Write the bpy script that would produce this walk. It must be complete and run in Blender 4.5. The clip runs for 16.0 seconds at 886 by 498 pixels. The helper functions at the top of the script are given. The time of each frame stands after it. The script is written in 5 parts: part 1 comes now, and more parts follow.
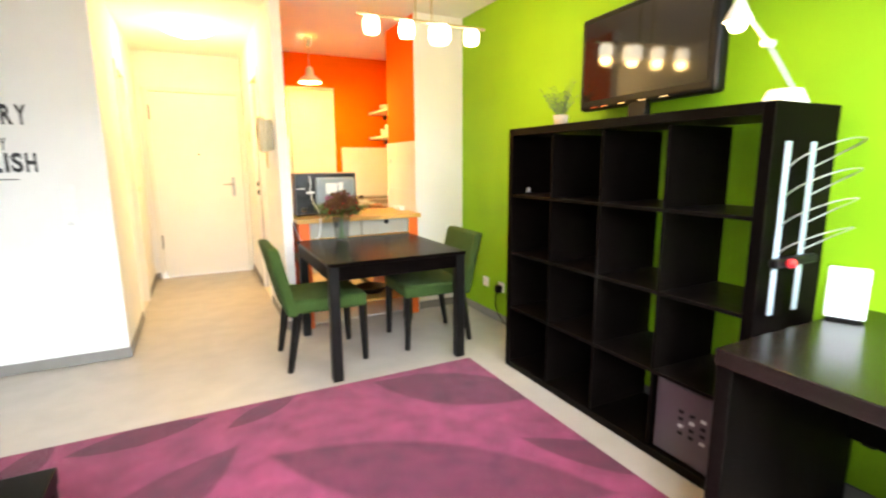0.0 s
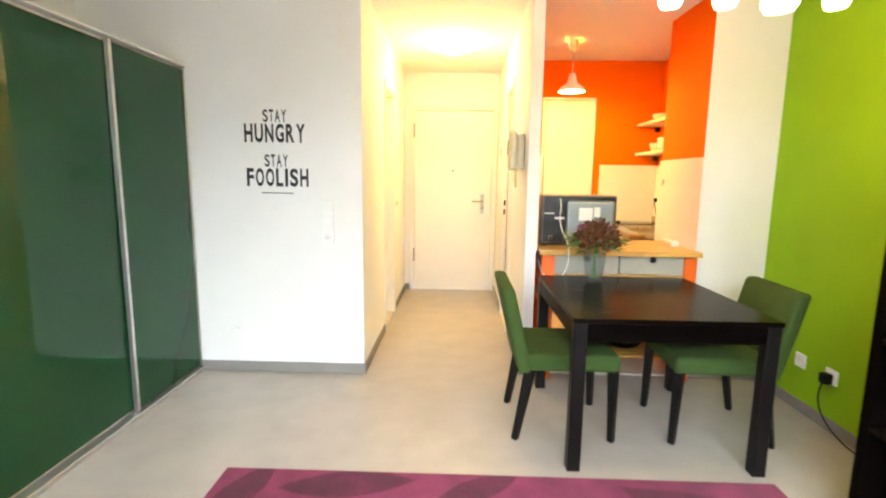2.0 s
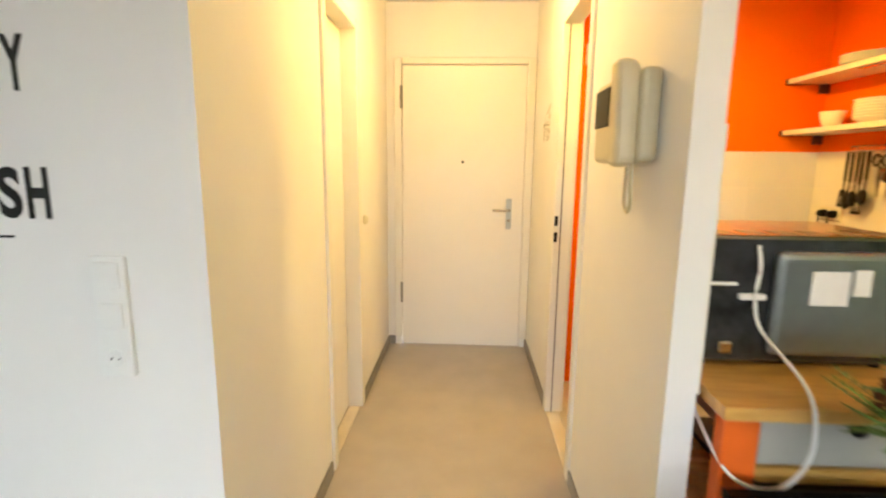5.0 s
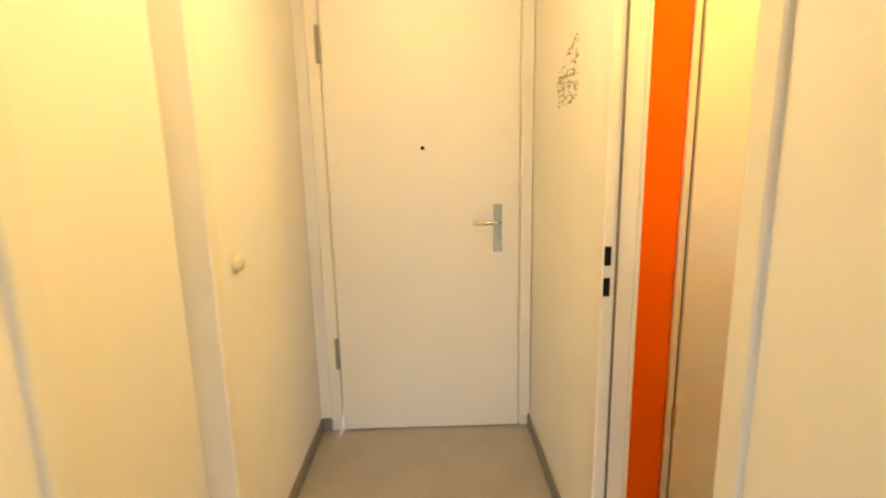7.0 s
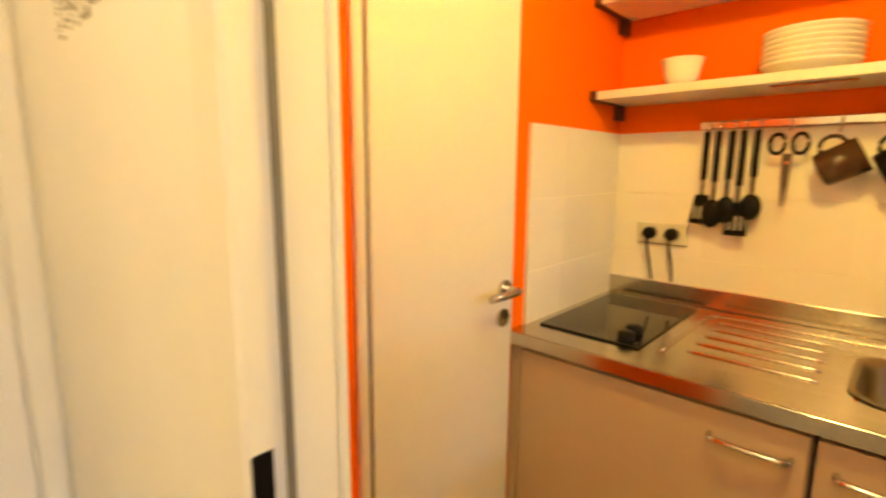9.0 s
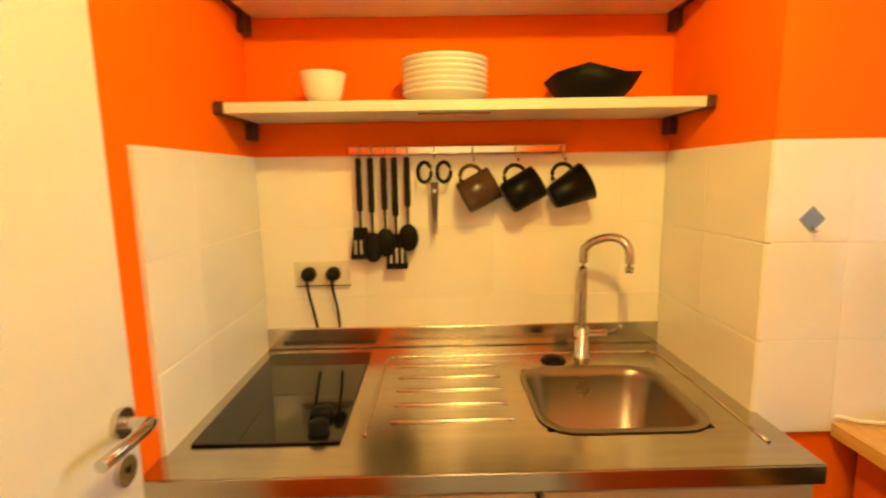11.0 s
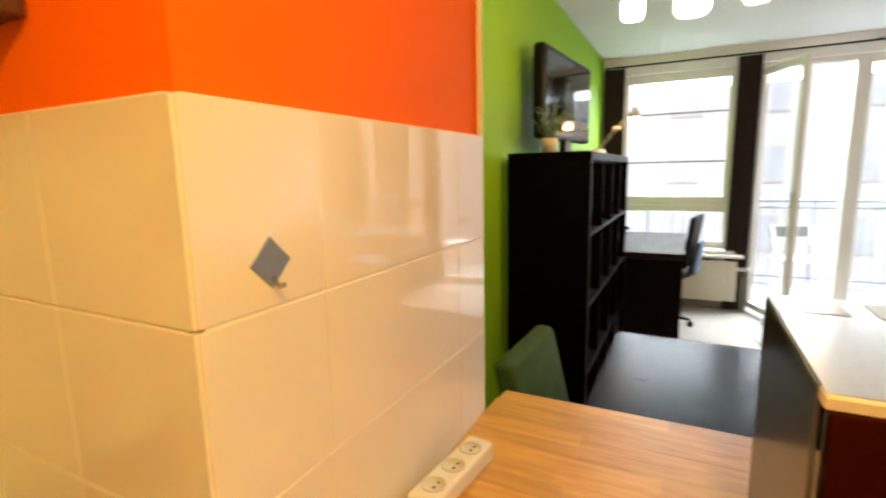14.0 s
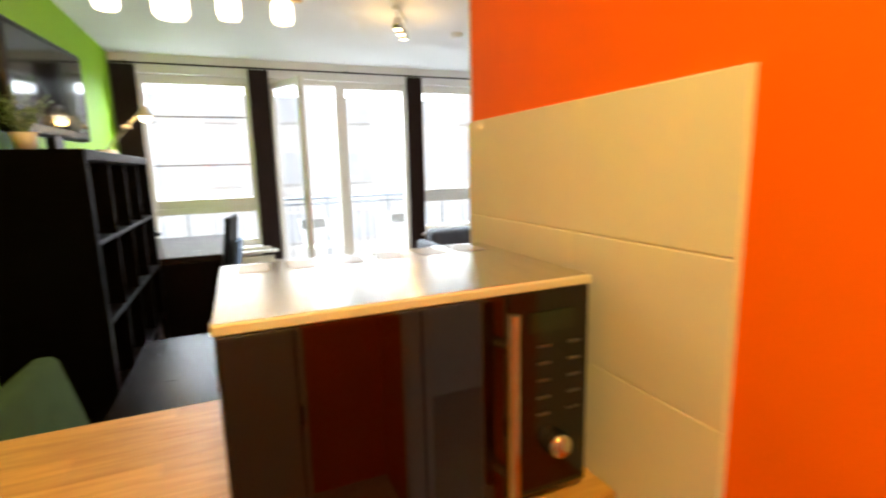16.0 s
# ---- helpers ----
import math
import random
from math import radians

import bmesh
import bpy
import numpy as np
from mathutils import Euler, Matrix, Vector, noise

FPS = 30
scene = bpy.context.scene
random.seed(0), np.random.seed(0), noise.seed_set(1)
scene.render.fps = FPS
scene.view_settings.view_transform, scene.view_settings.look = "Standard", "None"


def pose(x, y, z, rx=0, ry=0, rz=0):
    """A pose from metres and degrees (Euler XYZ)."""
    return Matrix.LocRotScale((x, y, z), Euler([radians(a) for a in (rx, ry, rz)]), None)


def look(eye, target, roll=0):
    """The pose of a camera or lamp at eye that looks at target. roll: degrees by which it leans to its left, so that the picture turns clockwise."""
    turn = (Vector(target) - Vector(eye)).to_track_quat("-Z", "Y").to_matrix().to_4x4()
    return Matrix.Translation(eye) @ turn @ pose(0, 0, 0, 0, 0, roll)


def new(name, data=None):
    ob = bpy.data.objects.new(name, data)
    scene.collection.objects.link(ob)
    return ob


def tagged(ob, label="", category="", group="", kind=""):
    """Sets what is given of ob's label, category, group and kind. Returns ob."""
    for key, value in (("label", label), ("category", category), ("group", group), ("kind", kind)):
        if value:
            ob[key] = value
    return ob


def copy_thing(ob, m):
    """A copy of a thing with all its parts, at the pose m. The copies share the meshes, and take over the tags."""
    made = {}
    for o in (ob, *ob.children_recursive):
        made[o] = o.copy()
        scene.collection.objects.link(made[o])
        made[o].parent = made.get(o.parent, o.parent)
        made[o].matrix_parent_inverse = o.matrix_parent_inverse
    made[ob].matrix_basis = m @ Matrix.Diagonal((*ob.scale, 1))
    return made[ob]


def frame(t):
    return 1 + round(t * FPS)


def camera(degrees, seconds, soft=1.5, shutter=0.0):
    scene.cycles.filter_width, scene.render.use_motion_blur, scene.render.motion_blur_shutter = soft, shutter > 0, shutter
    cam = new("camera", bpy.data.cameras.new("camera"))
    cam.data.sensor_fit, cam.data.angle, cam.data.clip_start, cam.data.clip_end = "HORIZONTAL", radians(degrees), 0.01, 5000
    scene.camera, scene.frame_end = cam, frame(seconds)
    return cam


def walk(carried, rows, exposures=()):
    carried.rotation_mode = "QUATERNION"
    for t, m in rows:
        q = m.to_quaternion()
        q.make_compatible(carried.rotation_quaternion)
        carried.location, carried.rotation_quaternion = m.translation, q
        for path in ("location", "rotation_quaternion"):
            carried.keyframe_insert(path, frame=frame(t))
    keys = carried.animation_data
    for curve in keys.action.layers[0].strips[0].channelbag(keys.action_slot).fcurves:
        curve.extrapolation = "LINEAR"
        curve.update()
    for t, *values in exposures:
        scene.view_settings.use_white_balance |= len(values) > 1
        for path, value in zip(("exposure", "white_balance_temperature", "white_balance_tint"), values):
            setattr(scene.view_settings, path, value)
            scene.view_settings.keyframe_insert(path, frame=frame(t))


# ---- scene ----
cam = camera(85.1, 16.0, 2.1, 0.5)
PATH = [
    (0, (0.498, -0.271, 1.296), (1.388, 1.485, 0.944), -0.4),
    (0.5, (0.444, -0.221, 1.299), (1.109, 1.628, 0.928), -1.1),
    (1, (0.469, -0.081, 1.299), (0.837, 1.854, 0.952), -1.2),
    (1.5, (0.558, 0.117, 1.32), (0.654, 2.089, 1.001), 0.1),
    (2, (0.611, 0.379, 1.325), (0.556, 2.357, 1.034), 0.8),
    (2.5, (0.631, 0.675, 1.332), (0.557, 2.651, 1.035), 0.6),
    (3, (0.633, 0.988, 1.344), (0.545, 2.961, 1.025), 0.4),
    (3.5, (0.652, 1.288, 1.376), (0.525, 3.254, 1.032), 0.4),
    (4, (0.636, 1.663, 1.363), (0.554, 3.635, 1.04), 0.1),
    (4.5, (0.578, 2.05, 1.369), (0.551, 4.023, 1.047), 0.3),
    (5, (0.584, 2.453, 1.386), (0.493, 4.422, 1.042), 0.6),
    (5.2, (0.589, 2.603, 1.392), (0.468, 4.567, 1.034), 0.7),
    (7.3, (0.603, 3.937, 1.366), (0.727, 5.896, 0.986), -2.3),
    (7.5, (0.609, 4.049, 1.362), (0.876, 5.996, 0.987), -2.0),
    (8, (0.69, 4.319, 1.347), (1.317, 6.188, 1.014), -1.5),
    (8.5, (0.801, 4.508, 1.363), (1.789, 6.213, 1.022), -0.9),
    (9, (0.901, 4.676, 1.355), (2.344, 6.02, 1.025), 0.4),
    (11.5, (1.3, 4.912, 1.426), (3.254, 4.6, 1.136), -1.6),
    (12, (1.411, 4.814, 1.417), (3.285, 4.176, 1.132), -1.8),
    (12.5, (1.55, 4.752, 1.429), (3.224, 3.708, 1.103), -0.7),
    (13, (1.639, 4.688, 1.424), (3.094, 3.353, 1.103), -0.3),
    (13.5, (1.75, 4.564, 1.402), (2.986, 3.023, 1.095), -1.2),
    (14, (1.797, 4.503, 1.409), (2.692, 2.743, 1.093), -1.2),
    (14.5, (1.81, 4.512, 1.402), (2.277, 2.592, 1.091), -1.6),
    (15, (1.79, 4.514, 1.4), (1.821, 2.54, 1.08), -1.9),
    (15.5, (1.729, 4.514, 1.388), (1.374, 2.574, 1.058), -2.3),
    (16, (1.648, 4.579, 1.382), (0.885, 2.761, 1.045), -1.5),
]
EXPOSURES = [(0.0, 0.65), (1.5, 0.6), (2.5, 0.4), (3.5, 0.2), (5.0, -0.05), (7.5, -0.32), (9.0, -0.2), (11.5, -0.2), (13.0, -0.27), (15.0, -0.37), (16.0, -0.25)]
walk(cam, [(t, look(e, g, r)) for t, e, g, r in PATH], EXPOSURES)

# ---------------------------------------------------------------- world, sun, large lights
world = bpy.data.worlds.new("sky")
scene.world = world
world.use_nodes = True
wn = world.node_tree.nodes
sky = wn.new("ShaderNodeTexSky")
sky.sky_type = "NISHITA"
sky.sun_disc = False
sky.sun_elevation, sky.sun_rotation = radians(36), radians(9.5)
wn["Background"].inputs[1].default_value = 0.14
world.node_tree.links.new(sky.outputs[0], wn["Background"].inputs[0])


def lamp(name, kind, m, energy, colour, size=0.03, size_y=None):
    data = bpy.data.lights.new(name, kind)
    data.energy, data.color = energy, colour
    if kind == "AREA":
        data.shape, data.size, data.size_y = "RECTANGLE", size, size_y or size
    elif kind == "SUN":
        data.angle = size
    else:
        data.shadow_soft_size = size
    ob = new(name, data)
    ob.matrix_world = m
    return ob


WARM, AMBER = (1.0, 0.60, 0.17), (1.0, 0.65, 0.09)
lamp("overcast_sun", "SUN", look((2, 12, 9), (0, 0, 0)), 5.0, (0.98, 0.985, 1.0), radians(12))
# the open sky above the courtyard, as it falls through the three windows
lamp("sky_light", "AREA", look((0.45, -2.0, 3.05), (0.45, 1.3, 0.55)), 1180, (0.82, 0.92, 1.0), 4.4, 1.7)
lamp("hall_lamp_light", "POINT", pose(0.55, 4.78, 2.16), 28, WARM, 0.09)
lamp("pendant_light", "POINT", pose(1.58, 4.72, 2.075), 49, AMBER, 0.04)
for lx in (1.41, 1.615, 1.82, 2.03):
    lamp("bar_lamp_light", "POINT", pose(lx, 2.36, 1.965), 5.0, WARM, 0.035)
for i, (sx, sy) in enumerate(((0.50, 1.10), (0.43, 0.98), (0.37, 0.86))):
    lamp("spot_light", "POINT", pose(sx, sy, 2.27), 2.0, WARM, 0.03)
lamp("desk_lamp_light", "POINT", pose(2.16, 0.815, 1.725), 4, WARM, 0.03)

# ---------------------------------------------------------------- materials
def material(name, colour, rough=0.5, metal=0.0, vary=0.0, scale=8.0, bump=0.0, fine=120.0, spec=0.5, stretch=(1, 1, 1),
             second=None, emit=0.0, per_piece=0.0, rough_vary=0.0):
    """Noise at two scales: broad colour variation and fine relief."""
    mat = bpy.data.materials.new(name)
    mat.use_nodes = True
    nt = mat.node_tree
    n, l = nt.nodes, nt.links
    b = n["Principled BSDF"]
    b.inputs["Base Color"].default_value = (*colour, 1)
    b.inputs["Roughness"].default_value = rough
    b.inputs["Metallic"].default_value = metal
    b.inputs["Specular IOR Level"].default_value = spec
    if emit:
        b.inputs["Emission Color"].default_value = (*colour, 1)
        b.inputs["Emission Strength"].default_value = emit
    if not (vary or bump or per_piece or rough_vary):
        return mat
    co = n.new("ShaderNodeTexCoord")
    mp = n.new("ShaderNodeMapping")
    mp.inputs["Scale"].default_value = stretch
    geo = n.new("ShaderNodeNewGeometry")
    l.new(geo.outputs["Position"], mp.inputs["Vector"])
    if vary:
        a = n.new("ShaderNodeTexNoise")
        a.inputs["Scale"].default_value, a.inputs["Detail"].default_value = scale, 6
        l.new(mp.outputs[0], a.inputs["Vector"])
        ramp = n.new("ShaderNodeMapRange")
        ramp.inputs[1].default_value, ramp.inputs[2].default_value = 0.3, 0.7
        l.new(a.outputs["Fac"], ramp.inputs[0])
        mix = n.new("ShaderNodeMix")
        mix.data_type = "RGBA"
        other = second or tuple(c * (1 - vary) for c in colour)
        mix.inputs[6].default_value, mix.inputs[7].default_value = (*colour, 1), (*other, 1)
        l.new(ramp.outputs[0], mix.inputs[0])
        out = mix.outputs[2]
        if per_piece:
            info = n.new("ShaderNodeObjectInfo")
            hsv = n.new("ShaderNodeHueSaturation")
            mr = n.new("ShaderNodeMapRange")
            mr.inputs[3].default_value, mr.inputs[4].default_value = 1 - per_piece, 1 + per_piece
            l.new(info.outputs["Random"], mr.inputs[0])
            l.new(mr.outputs[0], hsv.inputs["Value"])
            l.new(out, hsv.inputs["Color"])
            out = hsv.outputs[0]
        l.new(out, b.inputs["Base Color"])
        if rough_vary:
            rr = n.new("ShaderNodeMapRange")
            rr.inputs[3].default_value, rr.inputs[4].default_value = max(0.02, rough - rough_vary), rough + rough_vary
            l.new(a.outputs["Fac"], rr.inputs[0])
            l.new(rr.outputs[0], b.inputs["Roughness"])
    if bump:
        c = n.new("ShaderNodeTexNoise")
        c.inputs["Scale"].default_value, c.inputs["Detail"].default_value = fine, 4
        l.new(mp.outputs[0], c.inputs["Vector"])
        bp = n.new("ShaderNodeBump")
        bp.inputs["Strength"].default_value, bp.inputs["Distance"].default_value = bump, 0.002
        l.new(c.outputs["Fac"], bp.inputs["Height"])
        l.new(bp.outputs[0], b.inputs["Normal"])
    return mat


def glass(name, tint=(1, 1, 1), rough=0.0):
    mat = material(name, tint, rough)
    b = mat.node_tree.nodes["Principled BSDF"]
    b.inputs["Transmission Weight"].default_value = 1.0
    b.inputs["IOR"].default_value = 1.45
    return mat


M_white = material("white_wall_paint", (0.80, 0.79, 0.77), 0.75, vary=0.05, scale=2.5, bump=0.25, fine=160)
M_ceil = material("ceiling_paint", (0.80, 0.80, 0.80), 0.85, vary=0.04, scale=2, bump=0.2, fine=140)
M_orange = material("orange_wall_paint", (0.88, 0.150, 0.0005), 0.75, spec=0.08, vary=0.08, scale=3, bump=0.3, fine=150)
M_green = material("green_wall_paint", (0.245, 0.455, 0.005), 0.68, spec=0.25, vary=0.08, scale=3, bump=0.3, fine=150)
M_floor = material("grey_linoleum", (0.40, 0.36, 0.315), 0.40, vary=0.12, scale=5, bump=0.12, fine=220, rough_vary=0.08)
M_base = material("grey_baseboard", (0.22, 0.205, 0.19), 0.55, vary=0.1, scale=9)
M_tile = material("white_glazed_tile", (0.80, 0.78, 0.72), 0.045, spec=0.9, vary=0.04, scale=5, bump=0.07, fine=9, per_piece=0.03)
M_grout = material("tile_grout", (0.80, 0.775, 0.70), 0.8, vary=0.1, scale=30, bump=0.3)
M_ftile = material("cream_floor_tile", (0.62, 0.56, 0.46), 0.3, vary=0.1, scale=9, bump=0.1, fine=60, per_piece=0.05)
M_door = material("white_door_lacquer", (0.78, 0.76, 0.72), 0.38, vary=0.03, scale=4, bump=0.05, fine=60)
M_frame = material("door_frame_paint", (0.76, 0.74, 0.69), 0.42, vary=0.04, scale=6, bump=0.06, fine=80)
M_seal = material("grey_rubber_seal", (0.16, 0.15, 0.14), 0.6, vary=0.1)
M_black = material("black_plastic", (0.004, 0.004, 0.0044), 0.38, spec=0.15, vary=0.2, scale=20)
M_brown = material("black_brown_wood", (0.0019, 0.0013, 0.0011), 0.36, spec=0.02, vary=0.4, scale=6, bump=0.0, fine=70, stretch=(1, 9, 9), second=(0.0034, 0.0023, 0.0019), rough_vary=0.07)
M_browny = material("black_brown_veneer", (0.0027, 0.0018, 0.0015), 0.32, spec=0.05, vary=0.4, scale=6, bump=0.0, fine=70, stretch=(9, 1, 9), second=(0.0048, 0.0032, 0.0026), rough_vary=0.07)
M_table = material("black_brown_table_top", (0.0032, 0.0022, 0.0018), 0.25, spec=0.04, vary=0.4, scale=5, stretch=(1, 9, 9), second=(0.006, 0.004, 0.003), rough_vary=0.06)
M_desk = material("glossy_desk_veneer", (0.007, 0.0042, 0.0032), 0.24, spec=0.32, vary=0.4, scale=6, stretch=(9, 1, 9), second=(0.012, 0.007, 0.005), rough_vary=0.06)
M_hinge = material("grey_hinge_steel", (0.27, 0.26, 0.23), 0.4, 0.6, vary=0.1)
# darker than the counter steel: the shade of a recess put into the colour
M_basin = material("satin_steel_shade_darkened", (0.34, 0.295, 0.235), 0.30, 1.0, vary=0.15, scale=5, rough_vary=0.06)
M_chair = material("green_chair_fabric", (0.045, 0.082, 0.018), 0.92, spec=0.2, vary=0.22, scale=14, bump=0.8, fine=900)
M_leg = material("black_stained_wood", (0.0045, 0.0036, 0.0033), 0.45, spec=0.25, vary=0.3, scale=12, bump=0.1)
M_steel = material("brushed_steel", (0.56, 0.51, 0.42), 0.18, 1.0, vary=0.12, scale=5, bump=0.05, fine=160, stretch=(12, 1, 1), rough_vary=0.06)
M_chrome = material("satin_chrome", (0.62, 0.60, 0.57), 0.16, 1.0, vary=0.06, scale=20)
M_hob = material("black_hob_glass", (0.006, 0.006, 0.007), 0.04, vary=0.2, scale=5)
M_cab = material("beige_cabinet_front", (0.42, 0.33, 0.23), 0.42, vary=0.05, scale=4, bump=0.05, fine=90)
M_cream = material("cream_shelf_board", (0.74, 0.70, 0.60), 0.42, vary=0.06, scale=6, bump=0.05)
M_china = material("white_china", (0.80, 0.78, 0.72), 0.16, vary=0.03, scale=10)
M_stave = material("beech_stave", (0.66, 0.39, 0.11), 0.34, vary=0.4, scale=9, bump=0.1, fine=90, stretch=(1, 8, 8), second=(0.50, 0.26, 0.06), per_piece=0.13)
M_oleg = material("orange_painted_wood", (0.78, 0.135, 0.012), 0.45, vary=0.12, scale=14, bump=0.1)
# white fronts greyed: shade under the worktop overhang is in the base colour
M_drawer = material("white_drawer_front_shaded", (0.40, 0.38, 0.33), 0.25, vary=0.08, scale=7, bump=0.05)
M_mwside = material("dark_steel_case", (0.16, 0.155, 0.15), 0.28, 0.9, vary=0.1, scale=6, bump=0.03)
M_mwback = material("galvanised_back_plate", (0.30, 0.34, 0.35), 0.36, 0.75, vary=0.15, scale=14, bump=0.05)
# the red in this black base colour is painted reflection of the orange wall
M_mwglass = material("black_glass_red_reflection", (0.010, 0.0015, 0.001), 0.03, spec=0.45, vary=0.2, scale=6)
M_lid = material("microwave_lid_steel", (0.62, 0.59, 0.55), 0.20, 1.0, vary=0.1, scale=5, stretch=(12, 1, 1), rough_vary=0.05)
M_intercom = material("aged_ivory_plastic", (0.60, 0.53, 0.34), 0.38, vary=0.06, scale=20)
M_paper = material("white_paper", (0.78, 0.77, 0.74), 0.8, vary=0.06, scale=30)
M_plastic = material("ivory_plastic", (0.66, 0.64, 0.52), 0.38, vary=0.04, scale=20)
M_wplastic = material("white_plastic", (0.80, 0.80, 0.78), 0.35, vary=0.03, scale=20)
M_gplastic = material("grey_plastic", (0.42, 0.43, 0.42), 0.45, vary=0.05, scale=20)
M_letters = material("black_vinyl", (0.010, 0.010, 0.010), 0.5)
M_wglass = material("green_lacquered_glass", (0.007, 0.054, 0.018), 0.03, spec=0.30, vary=0.1, scale=2)
M_alu = material("anodised_aluminium", (0.60, 0.60, 0.58), 0.3, 0.9, vary=0.06, scale=15)
M_wbody = material("white_wardrobe_carcass", (0.70, 0.70, 0.68), 0.5, vary=0.04)
M_curtain = material("dark_brown_curtain", (0.030, 0.012, 0.012), 0.9, vary=0.3, scale=10, bump=0.5, fine=500)
M_winframe = material("white_window_frame", (0.72, 0.70, 0.65), 0.4, vary=0.04, scale=6)
M_sofa = material("dark_grey_sofa_fabric", (0.075, 0.078, 0.088), 0.93, vary=0.25, scale=10, bump=0.7, fine=700)
# light grey of the back cushion; on the seat it paints in window light
M_sofalt = material("light_grey_and_daylit_sofa_fabric", (0.20, 0.23, 0.31), 0.93, vary=0.15, scale=10, bump=0.7, fine=700)
M_blue = material("teal_cushion_cotton", (0.10, 0.30, 0.40), 0.9, vary=0.15, scale=12, bump=0.5, fine=500)
M_lime = material("lime_cushion_cotton", (0.17, 0.42, 0.07), 0.9, vary=0.15, scale=12, bump=0.5, fine=500)
M_pink = material("pink_tulip_petal", (0.86, 0.16, 0.40), 0.45, vary=0.5, scale=25, second=(0.88, 0.27, 0.49))
M_stem = material("tulip_green", (0.075, 0.21, 0.03), 0.5, vary=0.35, scale=20)
M_leaf = material("dark_leaf", (0.035, 0.090, 0.020), 0.55, vary=0.5, scale=30, second=(0.09, 0.15, 0.03))
M_sage = material("grey_green_leaf", (0.15, 0.22, 0.10), 0.6, vary=0.35, scale=30)
M_maroon = material("maroon_flower", (0.060, 0.020, 0.014), 0.78, spec=0.2, vary=0.5, scale=40, second=(0.11, 0.045, 0.022))
M_rust = material("rust_flower", (0.115, 0.055, 0.020), 0.8, spec=0.2, vary=0.4, scale=40)
M_mauve = material("mauve_flower", (0.33, 0.12, 0.20), 0.7, spec=0.2, vary=0.3, scale=40)
M_berry = material("red_berry", (0.50, 0.010, 0.015), 0.25)
M_screen = material("black_screen", (0.010, 0.009, 0.009), 0.07, vary=0.2, scale=4)
M_red = material("red_plastic", (0.62, 0.02, 0.02), 0.35)
M_bluestrip = material("pale_blue_grey_metal", (0.42, 0.48, 0.55), 0.35, 0.3, vary=0.06)
M_wire = material("pale_wire", (0.46, 0.46, 0.42), 0.35, 0.7)
M_terracotta = material("pale_pot", (0.60, 0.50, 0.42), 0.7, vary=0.15, scale=25)
M_glow = material("lit_opal_glass", (1.0, 0.88, 0.66), 0.4, emit=9)
M_glowh = material("lit_hall_glass", (1.0, 0.88, 0.62), 0.4, emit=10)
M_brass = material("satin_brass_bar", (0.60, 0.50, 0.32), 0.3, 0.9, vary=0.06)
M_pendant = material("white_enamel_shade", (0.78, 0.76, 0.70), 0.35, vary=0.03)
M_pane = glass("window_glass")
M_mug = material("dark_brown_mug", (0.035, 0.018, 0.010), 0.25, vary=0.4, scale=18, second=(0.07, 0.035, 0.02))
M_conc = material("balcony_concrete", (0.42, 0.41, 0.39), 0.85, vary=0.15, scale=6, bump=0.4)
M_facade = material("pale_facade_render", (0.84, 0.84, 0.83), 0.9, vary=0.08, scale=0.6, bump=0.2)
M_brick = material("red_brick_facade", (0.40, 0.13, 0.09), 0.9, vary=0.3, scale=3)
M_farglass = material("far_window_glass", (0.76, 0.80, 0.86), 0.3, vary=0.2, scale=0.8)
M_farframe = material("far_window_frame", (0.72, 0.72, 0.72), 0.6)
M_ground = material("courtyard_ground", (0.22, 0.22, 0.20), 0.9, vary=0.3, scale=0.4)
M_dblue = material("blue_denim", (0.09, 0.14, 0.22), 0.9, vary=0.3, scale=18, bump=0.4)
M_sticker = material("blue_grey_hook_plate", (0.22, 0.27, 0.38), 0.35, 0.4, vary=0.1)
M_scribble = material("grey_wall_print", (0.26, 0.24, 0.18), 0.8)
M_vaseglass = material("thin_vase_glass", (0.16, 0.18, 0.15), 0.04, spec=0.9)
M_vaseglass.node_tree.nodes["Principled BSDF"].inputs["Alpha"].default_value = 0.20


